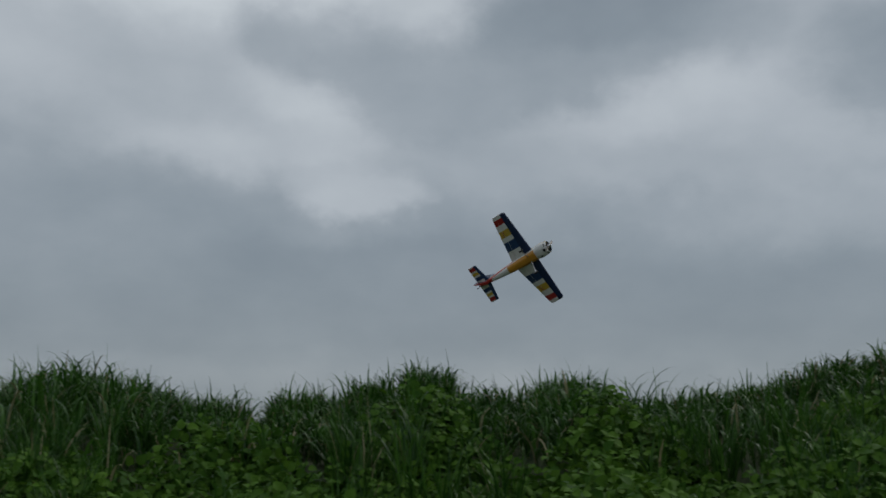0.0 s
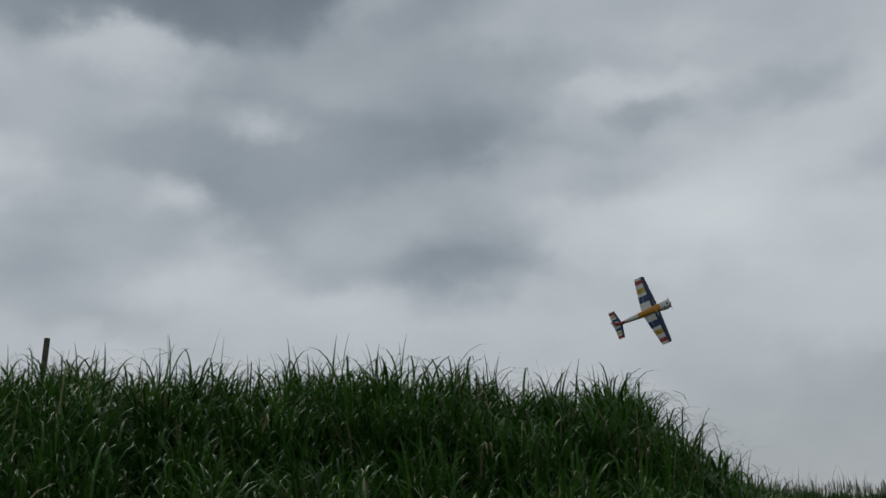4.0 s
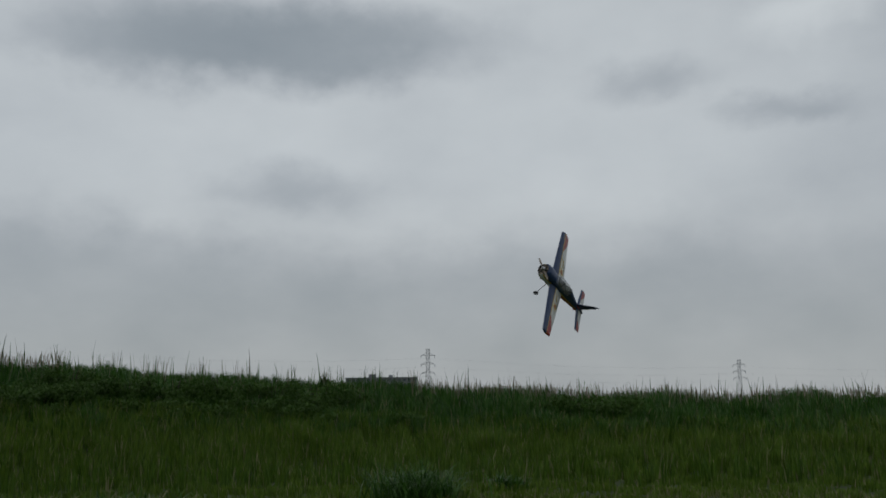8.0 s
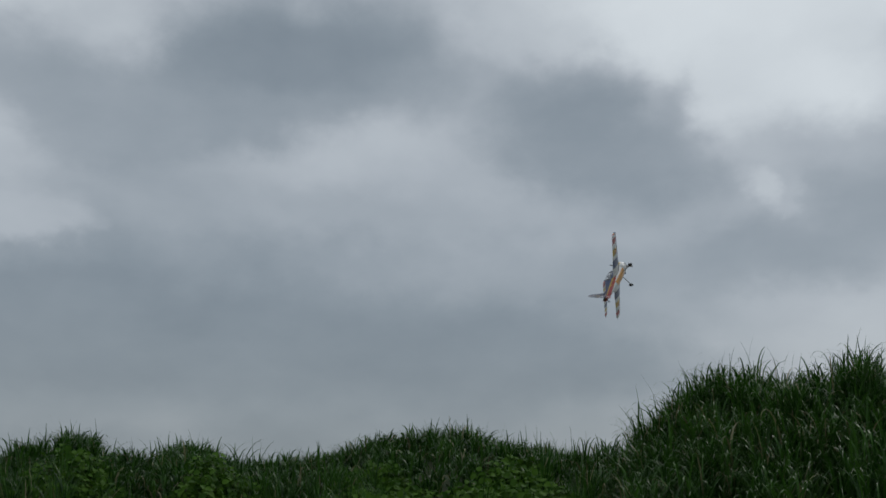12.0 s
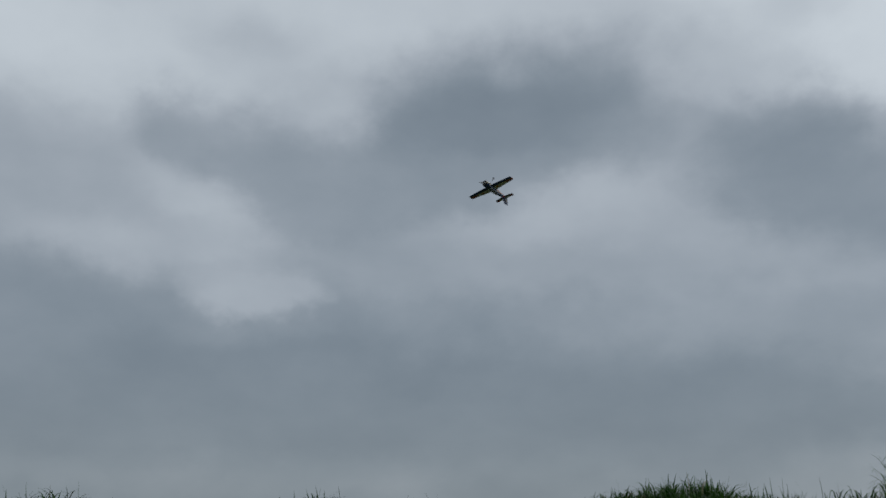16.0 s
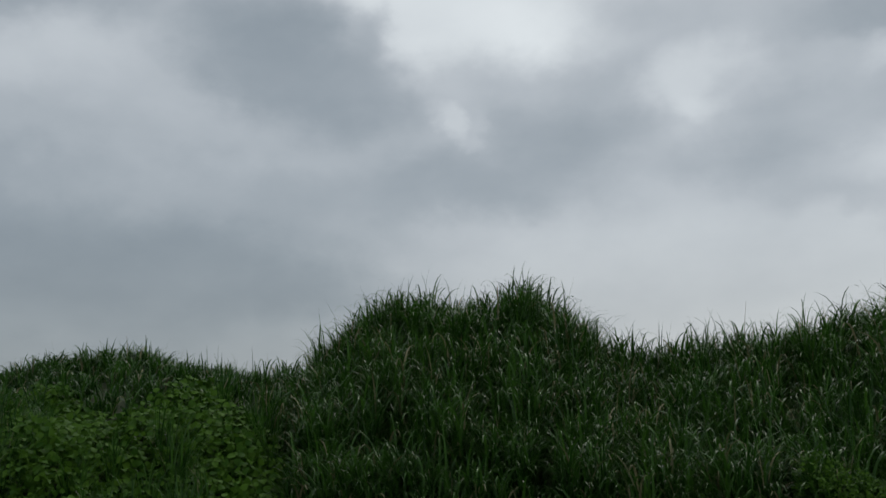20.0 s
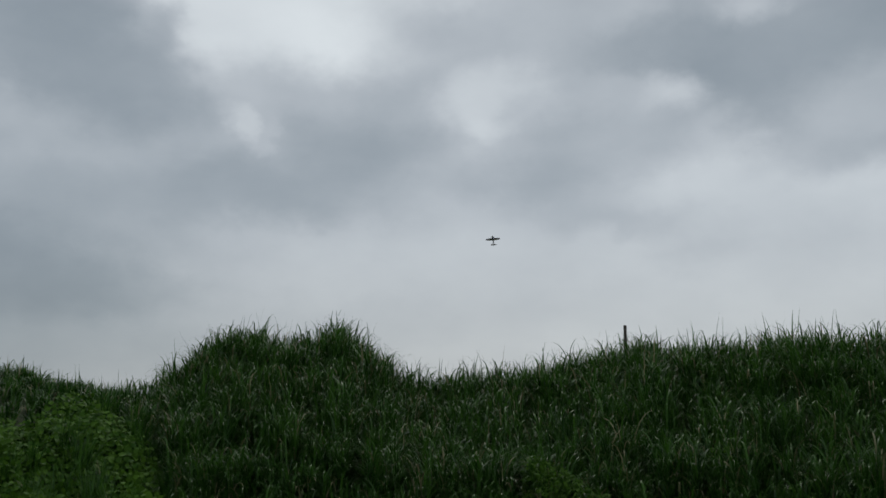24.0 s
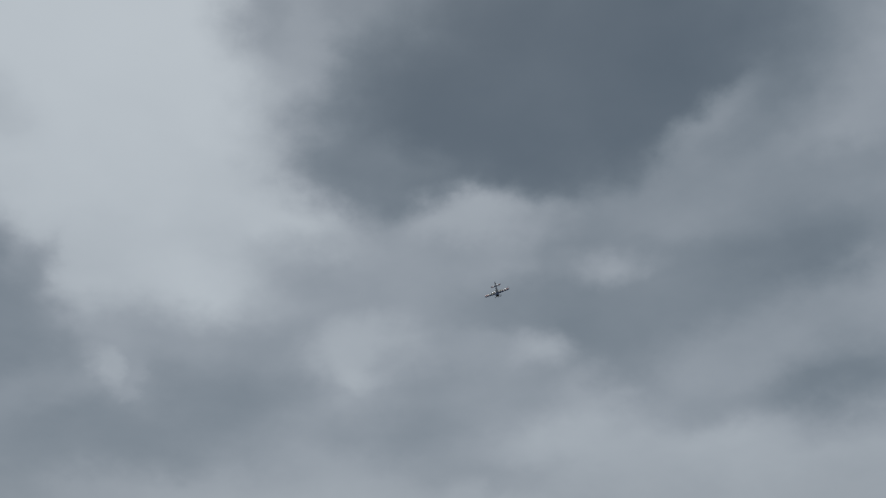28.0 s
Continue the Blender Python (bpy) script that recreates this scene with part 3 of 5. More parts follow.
def bank_plants():
    right_edge = lambda a, r: (a > -9.3 + 0.8 * np.sin(r * 1.9)) & (a < 54.6 + 0.7 * np.sin(r * 2.3))
    top = lambda a, r: 0.90 * plant_height(a) * (1 - 0.10 * soft_step(14, 16, r))
    reeds("tall_reeds", "dense dark green reed canes with arching leaves on a bank", strew(11500, -12, 57, 9.3, 15.6, right_edge), top, 8, (0.34, 0.84), (0.013, 0.029), 0.8)
    reeds("reed_shoots", "younger leafy reed shoots in the front of a bank", strew(2600, -12, 57, 8.9, 11.0, right_edge), lambda a, r: 0.72 * top(a, r), 7, (0.30, 0.62), (0.016, 0.032), 0.6)
    grass("foot_grass", "short green grass between the reed bank and the meadow", strew(34000, 47, 68, 8.0, 20, lambda a, r: a > 49 + 0.5 * np.sin(r * 2)),
          lambda a, r: 0.36 + 0.50 * (1 - soft_step(54, 62, a)), (0.010, 0.024), (0.0, 0.35), (0.4, 2.2), 5, 0.05, FOOT, 0.5, 0.25)
    reeds("crest_grass", "arching green grass along the crest of a weedy bank",
          strew(6500, -67, -8.4, 10.6, 15.8, lambda a, r: RNG.random(len(a)) < soft_step(11.0, 13.0, r) + 0.12),
          lambda a, r: 0.04 + plant_height(a) * 0.84, 6, (0.26, 0.58), (0.014, 0.028), 0.7)
    grass("slope_grass", "dark upright grass in patches between the vines",
          strew(15000, -67, -7, 7.6, 12.0, lambda a, r: (np.sin(a * 0.42 + r * 0.9 + 1.6) + 0.55 * np.sin(a * 1.1 - r) > 0.55) | ((a > -57) & (a < -49)) | ((a > -16) & (a < -13.2) & (r < 10.6))),
          lambda a, r: 0.75 + 0 * a, (0.010, 0.022), (0.02, 0.3), (0.2, 1.8), 5, 0.04)
    vines("kudzu_vines", "mat of broad green three-lobed vine leaves over a bank", strew(33000, -68, -8.5, 7.4, 13.2, lambda a, r: r < 11.8 + 0.6 * np.sin(a * 0.8)), 0.12, 0.46, (0.03, 0.088), VINE)
    vines("creeping_weeds", "low bright green leafy weeds among the reeds",
          strew(6500, 11, 26, 8.7, 10.2, lambda a, r: np.sin(a * 0.6 + 0.5) + np.sin(r * 2.2 + a * 0.3) > 0.2), 0.2, 0.85, (0.016, 0.034), VINE)
    vines("climbing_vines", "small vine leaves climbing through the foot of the reed bank", strew(2600, 27, 53, 9.0, 10.4, lambda a, r: np.sin(a * 0.8) + np.sin(r * 2.2 + a * 0.5) > 0.9), 0.2, 0.9, (0.018, 0.036), VINE)
    p, az, r = strew(34, -66, 54, 13.2, 15.2)
    n = len(p)
    p[:, 2] += plant_height(az) * 0.3
    me = blade_mesh("seed_stalks", p, plant_height(az) * 0.75 + uni(0.02, 0.2, n), uni(0.008, 0.014, n), uni(0, 6.28, n), uni(0, 0.3, n), uni(0, 0.5, n), 4, [REED, DRY], (RNG.random(n) < 0.4).astype(int))
    tagged(new("seed_stalks", me), "thin upright seed stalks above the reeds", "stalks", kind="stuff")


def field_plants():
    grass("field_grass", "rough green meadow grass on a gentle slope", strew(120000, 51, 119, 18.5, 33),
          lambda a, r: 0.20 + 0.48 * soft_step(24, 31, r), (0.014, 0.030), (0.0, 0.25), (0.1, 1.3), 3, 0.07, MEADOW, 0.6, 0.25)
    grass("tall_meadow_grass", "taller upright grass blades standing out of a meadow", strew(11000, 56, 119, 24.5, 33),
          lambda a, r: 0.48 + 0.26 * np.sin(a * 1.7 + r) ** 2, (0.016, 0.034), (0.0, 0.22), (0.1, 1.2), 4, 0.06, FOOT, 0.9, 0.5)
    grass("bank_top_grass", "tall green grass along the top of a far bank", strew(105000, 49, 119, 31, 42),
          lambda a, r: 0.62 + 0.14 * soft_step(76, 90, a) + 0.08 * np.sin(a * 0.9) + 0 * r, (0.014, 0.034), (0.0, 0.25), (0.1, 1.4), 4, 0.05, REED, 0.9, 0.4)
    grass("straw_patches", "pale straw-coloured grass at the foot of a meadow", strew(26000, 60, 119, 16.5, 22.5, lambda a, r: RNG.random(len(a)) < 0.35 + 0.65 * soft_step(78, 92, a)),
          lambda a, r: 0.16 + 0 * r, (0.010, 0.02), (0.1, 0.6), (0.2, 1.5), 3, 0.75, MEADOW, 0.5, 0.3)
    p, az, r = strew(3600, 54, 116, 36, 41, lambda a, r: np.sin(a * 2.9) + np.sin(a * 7.3 + 1) + 0.9 * np.sin(a * 17 + r * 3) > 0.1)
    n = len(p)
    me = blade_mesh("reed_stalks", p, uni(0.6, 1.2, n) + 0.35 * (RNG.random(n) < 0.06), uni(0.014, 0.040, n), uni(0, 6.28, n), uni(0, 0.22, n), uni(0, 0.9, n), 5, [REED, PLUME], (RNG.random(n) < 0.3).astype(int), 3)
    tagged(new("reed_stalks", me), "upright reed stalks rising over the far bank", "reeds", kind="stuff")
    p, az, r = strew(2600, 56, 114, 37, 41.5, lambda a, r: (a < 70) | (a > 87))
    n = len(p)
    p[:, 2] += uni(0.36, 0.62, n)
    me = blade_mesh("grass_plumes", p, uni(0.15, 0.42, n), uni(0.02, 0.045, n), uni(0, 6.28, n), uni(0, 0.35, n), uni(0, 0.8, n), 3, [PLUME])
    tagged(new("grass_plumes", me), "pinkish brown grass plumes over the far bank", "plumes", kind="stuff")


def small_leaves(n, wide, tall, mat, size):
    """A low crown of many small leaves in overlapping clumps, thinning at its rim."""
    k = 16
    hubs = np.stack([RNG.normal(0, 0.42, k) * wide, RNG.normal(0, 0.35, k) * wide, RNG.uniform(0.15, 0.72, k) * tall], 1)
    w = RNG.normal(0, 1, (n, 3))
    w *= (RNG.random(n) ** 0.4 / np.linalg.norm(w, axis=1))[:, None]
    p = hubs[RNG.integers(0, k, n)] + w * np.array([wide * 0.30, wide * 0.30, tall * 0.30])
    p[:, 2] = np.abs(p[:, 2])
    return leaf_mesh("crown", p, uni(*size, n), RNG.normal(0.7, 0.5, n), uni(0, 6.28, n), [mat])


def shrub(az, r, wide, tall, label):
    x, y = r * math.sin(radians(az)), r * math.cos(radians(az))
    base = tagged(new("shrub"), label, "shrub", "shrubs on the far bank")
    base.matrix_basis = pose(x, y, float(ground_z(np.array(x), np.array(y))) - 0.05, 0, 0, az * 7)
    stems = [((0, 0, 0), (RNG.uniform(-1, 1) * wide * 0.5, RNG.uniform(-1, 1) * wide * 0.4, tall * RNG.uniform(0.6, 0.95))) for _ in range(9)]
    part("stems", rod_mesh("stems", stems, 0.018, WOOD, 5, 0.006), base)
    part("crown", small_leaves(int(1900 * wide), wide, tall, SHRUB, (0.028, 0.054)), base, "dark green leafy crown")


def tuft(az, r, tall, n, label, wide=0.16, dry=0.0):
    x, y = r * math.sin(radians(az)), r * math.cos(radians(az))
    z = float(ground_z(np.array(x), np.array(y)))
    p = np.zeros((n, 3))
    p[:, :2] = RNG.normal(0, wide, (n, 2))
    me = blade_mesh("grass_tuft", p, uni(0.45, 0.95, n) * tall, uni(0.012, 0.026, n), uni(0, 6.28, n), uni(0.1, 0.5, n), uni(0.9, 2.6, n), 6, [REED, DRY], (RNG.random(n) < dry).astype(int))
    ob = tagged(new("grass_tuft", me), label, "grass tuft", kind="stuff")
    ob.matrix_basis = pose(x, y, z - 0.03)


bank_plants()
field_plants()
for az, r, w, t in ((70.5, 35, 1.3, 0.9), (73.0, 34.5, 1.5, 1.05), (75.2, 35, 1.2, 0.9), (77.6, 34.8, 1.5, 1.1), (80.0, 35.2, 1.2, 1.0), (82.2, 34.6, 1.5, 1.15), (84.3, 35.3, 1.0, 0.8),
                    (95.0, 35.0, 1.5, 0.9), (97.2, 34.8, 1.6, 1.0), (99.4, 35.4, 1.2, 0.85)):
    shrub(az, r, w, t, "dark green leafy shrub on a grassy bank")
for k in range(22):
    shrub(57.5 + 1.25 * k + 0.5 * math.sin(k * 2.3), 34.0 + 0.9 * math.sin(k * 1.7), 1.5 + 0.5 * math.sin(k * 3.1), 0.62 + 0.16 * math.sin(k * 2.9), "low green leafy shrub in the grass of a slope")
shrub(82.6, 38.6, 0.22, 0.85, "reddish dark weed standing over the grass of a bank")
tuft(86.9, 21.0, 1.05, 800, "large dark tussock of grass standing in short meadow", 0.34)
tuft(74.4, 20.6, 0.62, 420, "low brownish tussock of grass standing in short meadow", 0.45, 0.3)
tuft(70.0, 20.8, 0.6, 420, "low brownish tussock of grass standing in short meadow", 0.5, 0.3)
tuft(91.2, 23.5, 0.55, 260, "dark tussock of grass standing in short meadow")
tuft(68.0, 23.0, 0.6, 260, "dark tussock of grass standing in short meadow")
for az, r, tall, n in ((5.2, 13.9, 1.2, 170), (1.5, 14.0, 1.1, 140), (-3.5, 14.0, 1.05, 160), (12.5, 14.4, 1.0, 130), (18.0, 14.4, 1.0, 130), (31.0, 14.2, 1.12, 160), (37.5, 14.3, 1.1, 160), (43.5, 14.2, 1.08, 160),
                       (-52.5, 13.6, 0.85, 260), (-50.0, 13.8, 0.75, 200), (-39.0, 13.9, 0.65, 140), (-31.5, 13.9, 0.62, 140), (-24.0, 14.0, 0.6, 120), (-18.0, 14.0, 0.65, 160)):
    tuft(az, r, tall, n, "tussock of dark reed grass rising over the crest of a bank", 0.34)


def vine_patch(az0, az1, r0, r1, n):
    """A vine whose broad three-lobed leaves can be told apart."""
    vine = tagged(new("kudzu_vine"), "vine with broad green three-lobed leaves on a bank", "vine", "vines on the bank")
    mid, r = radians((az0 + az1) / 2), (r0 + r1) / 2
    x, y = r * math.sin(mid), r * math.cos(mid)
    z = float(ground_z(np.array(x), np.array(y)))
    vine.matrix_basis = pose(x, y, z)
    leaves = [leaf_mesh("leaf", np.zeros((1, 3)), np.ones(1), np.array([t]), np.zeros(1), [VINE]) for t in (0.3, 0.7, 1.1)]
    p, az, r = strew(n, az0, az1, r0, r1)
    p[:, 2] += uni(0.34, 0.56, n) * (0.45 + 0.75 * (0.5 + 0.5 * np.sin(p[:, 0] * 2.3 + 1) * np.sin(p[:, 1] * 2.1 + p[:, 0] * 0.7)))
    for i in range(n):
        k = RNG.uniform(0.04, 0.085)
        part("leaf", leaves[i % 3], vine, at=pose(p[i, 0] - x, p[i, 1] - y, p[i, 2] - z, RNG.normal(0, 12), RNG.normal(0, 12), RNG.uniform(0, 360)) @ Matrix.Diagonal((k, k, k, 1)))
    runners = [((p[i, 0] - x, p[i, 1] - y, p[i, 2] - z - 0.03), (p[j, 0] - x, p[j, 1] - y, p[j, 2] - z - 0.03)) for i, j in zip(range(0, n - 1, 6), range(1, n, 6)) if np.hypot(p[i, 0] - p[j, 0], p[i, 1] - p[j, 1]) < 0.7]
    if runners:
        part("runners", rod_mesh("runners", runners, 0.006, VINE, 5), vine, "thin green runners")


for az0, az1 in ((-47, -41), (-41, -35), (-35, -29), (-29, -23), (-23, -17), (-17, -11)):
    vine_patch(az0, az1, 7.5, 9.6, 240)


# ---- far things ----
def post():
    az, r = 25.66, 14.0
    x, y = r * math.sin(radians(az)), r * math.cos(radians(az))
    z = float(ground_z(np.array(x), np.array(y)))
    me = box_mesh("wooden_post", -0.021, 0.021, -0.021, 0.021, -0.3, 3.57 - z, WOOD, 0.006)
    ob = tagged(new("wooden_post", me), "dark weathered wooden post standing among the reeds", "post")
    ob.matrix_basis = pose(x, y, z, 0.6, -0.5, 20)


def pylon(az, r, height, arm):
    """A lattice tower on four legs with three pairs of cross-arms."""
    x, y = r * math.sin(radians(az)), r * math.cos(radians(az))
    tower = tagged(new("power_pylon"), "grey steel lattice power pylon far beyond the bank", "pylon", "pylons on the horizon")
    tower.matrix_basis = pose(x, y, 0, 0, 0, -az)
    half = lambda z: lerp_width(z / height)
    levels = [height * k / 14 for k in range(15)]
    for sx, sy in ((1, 1), (1, -1), (-1, 1), (-1, -1)):
        part("leg", rod_mesh("leg", [((sx * half(a), sy * half(a), a), (sx * half(b), sy * half(b), b)) for a, b in zip(levels, levels[1:])], 0.16, STEEL, 4), tower)
    braces = []
    for a, b in zip(levels, levels[1:]):
        for s in (1, -1):
            braces += [((-half(a), s * half(a), a), (half(b), s * half(b), b)), ((half(a), s * half(a), a), (-half(b), s * half(b), b)), ((s * half(a), -half(a), a), (s * half(b), half(b), b)), ((-half(b), s * half(b), b), (half(b), s * half(b), b))]
    part("bracing", rod_mesh("bracing", braces, 0.09, STEEL, 4), tower)
    for z in (height * 0.90, height * 0.76, height * 0.62):
        for s in (1, -1):
            tip = (s * arm, 0, z)
            me = rod_mesh("cross_arm", [((s * half(z), q * half(z), z + 0.0), tip) for q in (1, -1)] + [((s * half(z), 0, z + 1.3), tip)], 0.12, STEEL, 4)
            cross = part("cross_arm", me, tower)
            part("insulator", rod_mesh("insulator", [(tip, (s * arm, 0, z - 1.6))], 0.14, GLASS_HAZED, 6), cross)
    return tower


def lerp_width(t):
    return 2.9 + (1.15 - 2.9) * min(1.0, t / 0.6) if t < 0.6 else 1.15


def power_lines():
    def tips(az, r, height, arm):
        x, y = r * math.sin(radians(az)), r * math.cos(radians(az))
        u = Vector((math.cos(radians(az)), -math.sin(radians(az)), 0))
        return [Vector((x, y, z - 1.6)) + u * (s * arm) for z in (height * 0.90, height * 0.76, height * 0.62) for s in (1, -1)]
    stations = [tips(70, 640, 44, 4.8), tips(88.26, 700, 43.7, 4.8), tips(105.44, 850, 38.2, 4.8), tips(121, 1150, 40, 4.8)]
    for a, b in zip(stations, stations[1:]):
        for p, q in zip(a, b):
            pts = [p.lerp(q, k / 12) - Vector((0, 0, 14 * (k / 12) * (1 - k / 12))) for k in range(13)]
            tagged(new("power_line", rod_mesh("power_line", list(zip(pts, pts[1:])), 0.012, STEEL, 3)), "thin sagging power line between lattice pylons", "power line", "lines between the pylons")


def building():
    az0, az1, r = 83.62, 87.63, 610.0
    mid = radians((az0 + az1) / 2)
    house = tagged(new("concrete_building"), "long grey concrete block of flats far behind a grassy bank", "building")
    house.matrix_basis = pose(r * math.sin(mid), r * math.cos(mid), -2.2, 0, 0, -math.degrees(mid))
    wide, tall, deep = r * radians(az1 - az0), 23.4, 12.0
    wall = part("wall", box_mesh("wall", -wide / 2, wide / 2, 0, deep, 0, tall, CONCRETE_HAZED, 0.05), house)
    part("roof", box_mesh("roof", -wide / 2 - 0.5, wide / 2 + 0.5, -0.9, deep + 0.4, tall, tall + 0.5, CONCRETE_HAZED, 0.05), house)
    bays = 14
    pane = box_mesh("window", -0.95, 0.95, -0.06, 0.1, 0, 1.5, GLASS_HAZED)
    slab = box_mesh("balcony", -wide / bays / 2 + 0.12, wide / bays / 2 - 0.12, -1.2, 0.0, -0.1, 1.0, CONCRETE_HAZED)
    for floor in range(4, 8):
        for k in range(bays):
            x = -wide / 2 + (k + 0.5) * wide / bays
            part("window", pane, wall, at=pose(x, 0, floor * 2.9 + 1.1))
            if k > 1:
                part("balcony", slab, wall, at=pose(x, 0, floor * 2.9))
    part("stair_tower", box_mesh("stair_tower", -wide * 0.18, -wide * 0.08, 2, 7, tall + 0.5, tall + 2.4, CONCRETE_HAZED, 0.05), house)
    part("water_tank", box_mesh("water_tank", wide * 0.1, wide * 0.16, 2, 6, tall + 0.5, tall + 1.9, STEEL, 0.1), house)
    for x in (-wide * 0.05, wide * 0.02, wide * 0.3):
        part("antenna", rod_mesh("antenna", [((x, 3, tall + 0.5), (x, 3, tall + 3.4))], 0.07, STEEL, 4), house)


post()
pylon(88.26, 700, 43.7, 4.8)
pylon(105.44, 850, 38.2, 4.8)
power_lines()
building()


# ---- the model aeroplane ----
def lerp(a, b, t):
    return a + (b - a) * t


def foil(chord, t):
    """Half thickness of a symmetrical section at t of its chord."""
    return chord * 0.075 * (2.6 * math.sqrt(max(t, 0.0)) * (1 - t) ** 0.9 * 1.15 + 0.03 * (1 - t))


CHORD = [0, 0.04, 0.12, 0.22, 0.30, 0.34, 0.37, 0.40, 0.48, 0.55, 0.62, 0.68, 0.72, 0.735, 0.80, 0.87, 0.94, 1.0]


def surface_mesh(name, sections, spans, t0, t1, paint, mats, thick=1.0, upright=False):
    """A wing-like panel between chord fractions t0 and t1. sections(s): leading edge x, chord, offset and height at s of the half span."""
    ts = [t for t in CHORD if t0 <= t <= t1]
    n = len(ts)
    verts, faces, index = [], [], []
    for s in spans:
        lead, chord, out, rise = sections(s)
        for side in (1, -1):
            for t in ts:
                h = foil(chord, t) * thick * side
                x = lead - chord * t
                verts.append((x, h, out) if upright else (x, out, rise + h))
    row = 2 * n
    for i in range(len(spans) - 1):
        s = (spans[i] + spans[i + 1]) / 2
        for k, side in ((0, 1), (n, -1)):
            for j in range(n - 1):
                a = i * row + k + j
                f = (a, a + 1, a + row + 1, a + row)
                faces.append(f if side > 0 else f[::-1])
                index.append(paint(s, (ts[j] + ts[j + 1]) / 2, side))
        for j in (0, n - 1):
            a = i * row + j
            f = (a, a + row, a + row + n, a + n)
            faces.append(f if j == 0 else f[::-1])
            index.append(paint(s, ts[j], 1))
    for i in (0, len(spans) - 1):
        o = i * row
        for j in range(n - 1):
            f = (o + j, o + n + j, o + n + j + 1, o + j + 1)
            faces.append(f if i == 0 else f[::-1])
            index.append(paint(spans[i], ts[j], 1))
    return mesh_of(name, verts, faces, mats, index)


PAINTS = [WHITE, BLUE, RED, YELLOW, ORANGE, BLACK, NAVY_AND_SHADED_BLUE]
PW, PB, PR, PY, PO, PK, PN = range(7)


def wing_paint(s, t, side):
    if side < 0:
        # the blue leading edge in a darker tone: underside shade put into the colour
        if t < 0.34:
            return PN
        if 0.80 < s < 0.92:
            return PR
        if 0.52 < s < 0.68:
            return PY
        if 0.22 < s < 0.42:
            return PB
        return PW
    if t < 0.34:
        return PB
    if t < 0.40:
        return PY
    return PR if s > 0.60 + 0.27 * (t - 0.40) / 0.60 else PW


def tail_paint(s, t, side):
    if side < 0:
        if t < 0.30:
            return PB
        return PR if 0.76 < s < 0.94 else PY if 0.50 < s < 0.66 else PB if 0.22 < s < 0.40 else PW
    if t < 0.30:
        return PB
    return PR if s > 0.48 + 0.30 * (t - 0.30) / 0.70 else PW


def fin_paint(s, t, side):
    return PR if s < 0.10 else PN


def wing_section(sign):
    """Leading edge, chord, offset and height; the corner of the tip is rounded off."""
    def corner(s):
        return max(0.0, (s - 0.95) / 0.05) ** 2.5
    return lambda s: (lerp(0.240, 0.218, s) - 0.026 * corner(s), lerp(0.315, 0.185, s) - 0.038 * corner(s), sign * lerp(0.05, 0.65, s), lerp(0.0, 0.012, s))


def stab_section(sign):
    return lambda s: (lerp(-0.475, -0.525, s), lerp(0.165, 0.115, s), sign * lerp(0.015, 0.262, s), 0.012)


def fin_section(s):
    return (lerp(-0.400, -0.488, s), lerp(0.290, 0.158, s), lerp(0.03, 0.238, s), 0.0)


def hull(x):
    """Half width, top and bottom of the fuselage at x."""
    pts = [(0.445, 0.060, 0.058, -0.062), (0.43, 0.071, 0.069, -0.073), (0.39, 0.079, 0.077, -0.082), (0.33, 0.080, 0.080, -0.085), (0.29, 0.076, 0.080, -0.083), (0.15, 0.070, 0.078, -0.086), (0.0, 0.065, 0.073, -0.084),
           (-0.12, 0.057, 0.068, -0.076), (-0.28, 0.044, 0.054, -0.058), (-0.45, 0.028, 0.040, -0.040), (-0.60, 0.013, 0.032, -0.026), (-0.640, 0.007, 0.028, -0.02)]
    for a, b in zip(pts, pts[1:]):
        if b[0] <= x <= a[0]:
            t = (x - a[0]) / (b[0] - a[0])
            return [lerp(p, q, t) for p, q in zip(a[1:], b[1:])]
    return pts[-1][1:] if x < 0 else pts[0][1:]


def hull_mesh(name, x0, x1, steps, paint, closed=True, grow=0.0):
    sides = 36
    verts, faces, index = [], [], []
    for i in range(steps + 1):
        x = lerp(x0, x1, i / steps)
        w, top, bot = hull(x)
        for k in range(sides):
            a = 2 * math.pi * k / sides
            c, s = math.cos(a), math.sin(a)
            c, s = math.copysign(abs(c) ** 0.75, c), math.copysign(abs(s) ** 0.75, s)
            verts.append((x, (w + grow) * c, (top + grow) * s if s > 0 else -(bot - grow) * s))
    for i in range(steps):
        x = lerp(x0, x1, (i + 0.5) / steps)
        for k in range(sides):
            j = (k + 1) % sides
            faces.append((i * sides + k, i * sides + j, (i + 1) * sides + j, (i + 1) * sides + k))
            index.append(paint(x, 360 * (k + 0.5) / sides))
    if closed:
        faces.append(tuple(range(sides)))
        faces.append(tuple(steps * sides + k for k in reversed(range(sides))))
        index += [PW, PR]
    return mesh_of(name, verts, faces, PAINTS, index, smooth=True)


def hull_paint(x, a):
    low = math.sin(radians(a))
    if low > 0.12:
        return PB
    if low > -0.02:
        return PY
    if low < -0.55 and -0.15 < x < 0.262:
        return PO
    sweep = -0.05 - 0.95 * min(1, max(0, (0.05 - x) / 0.50))
    if low > sweep and x < 0.05:
        k = (x * 11 + low * 1.2) % 1
        return PY if k < 0.10 and x > -0.3 else PR
    return PR if x < -0.42 else PW


def cowl_paint(x, a):
    low = math.sin(radians(a))
    return PB if low > 0.10 else PY if low > -0.02 else PW


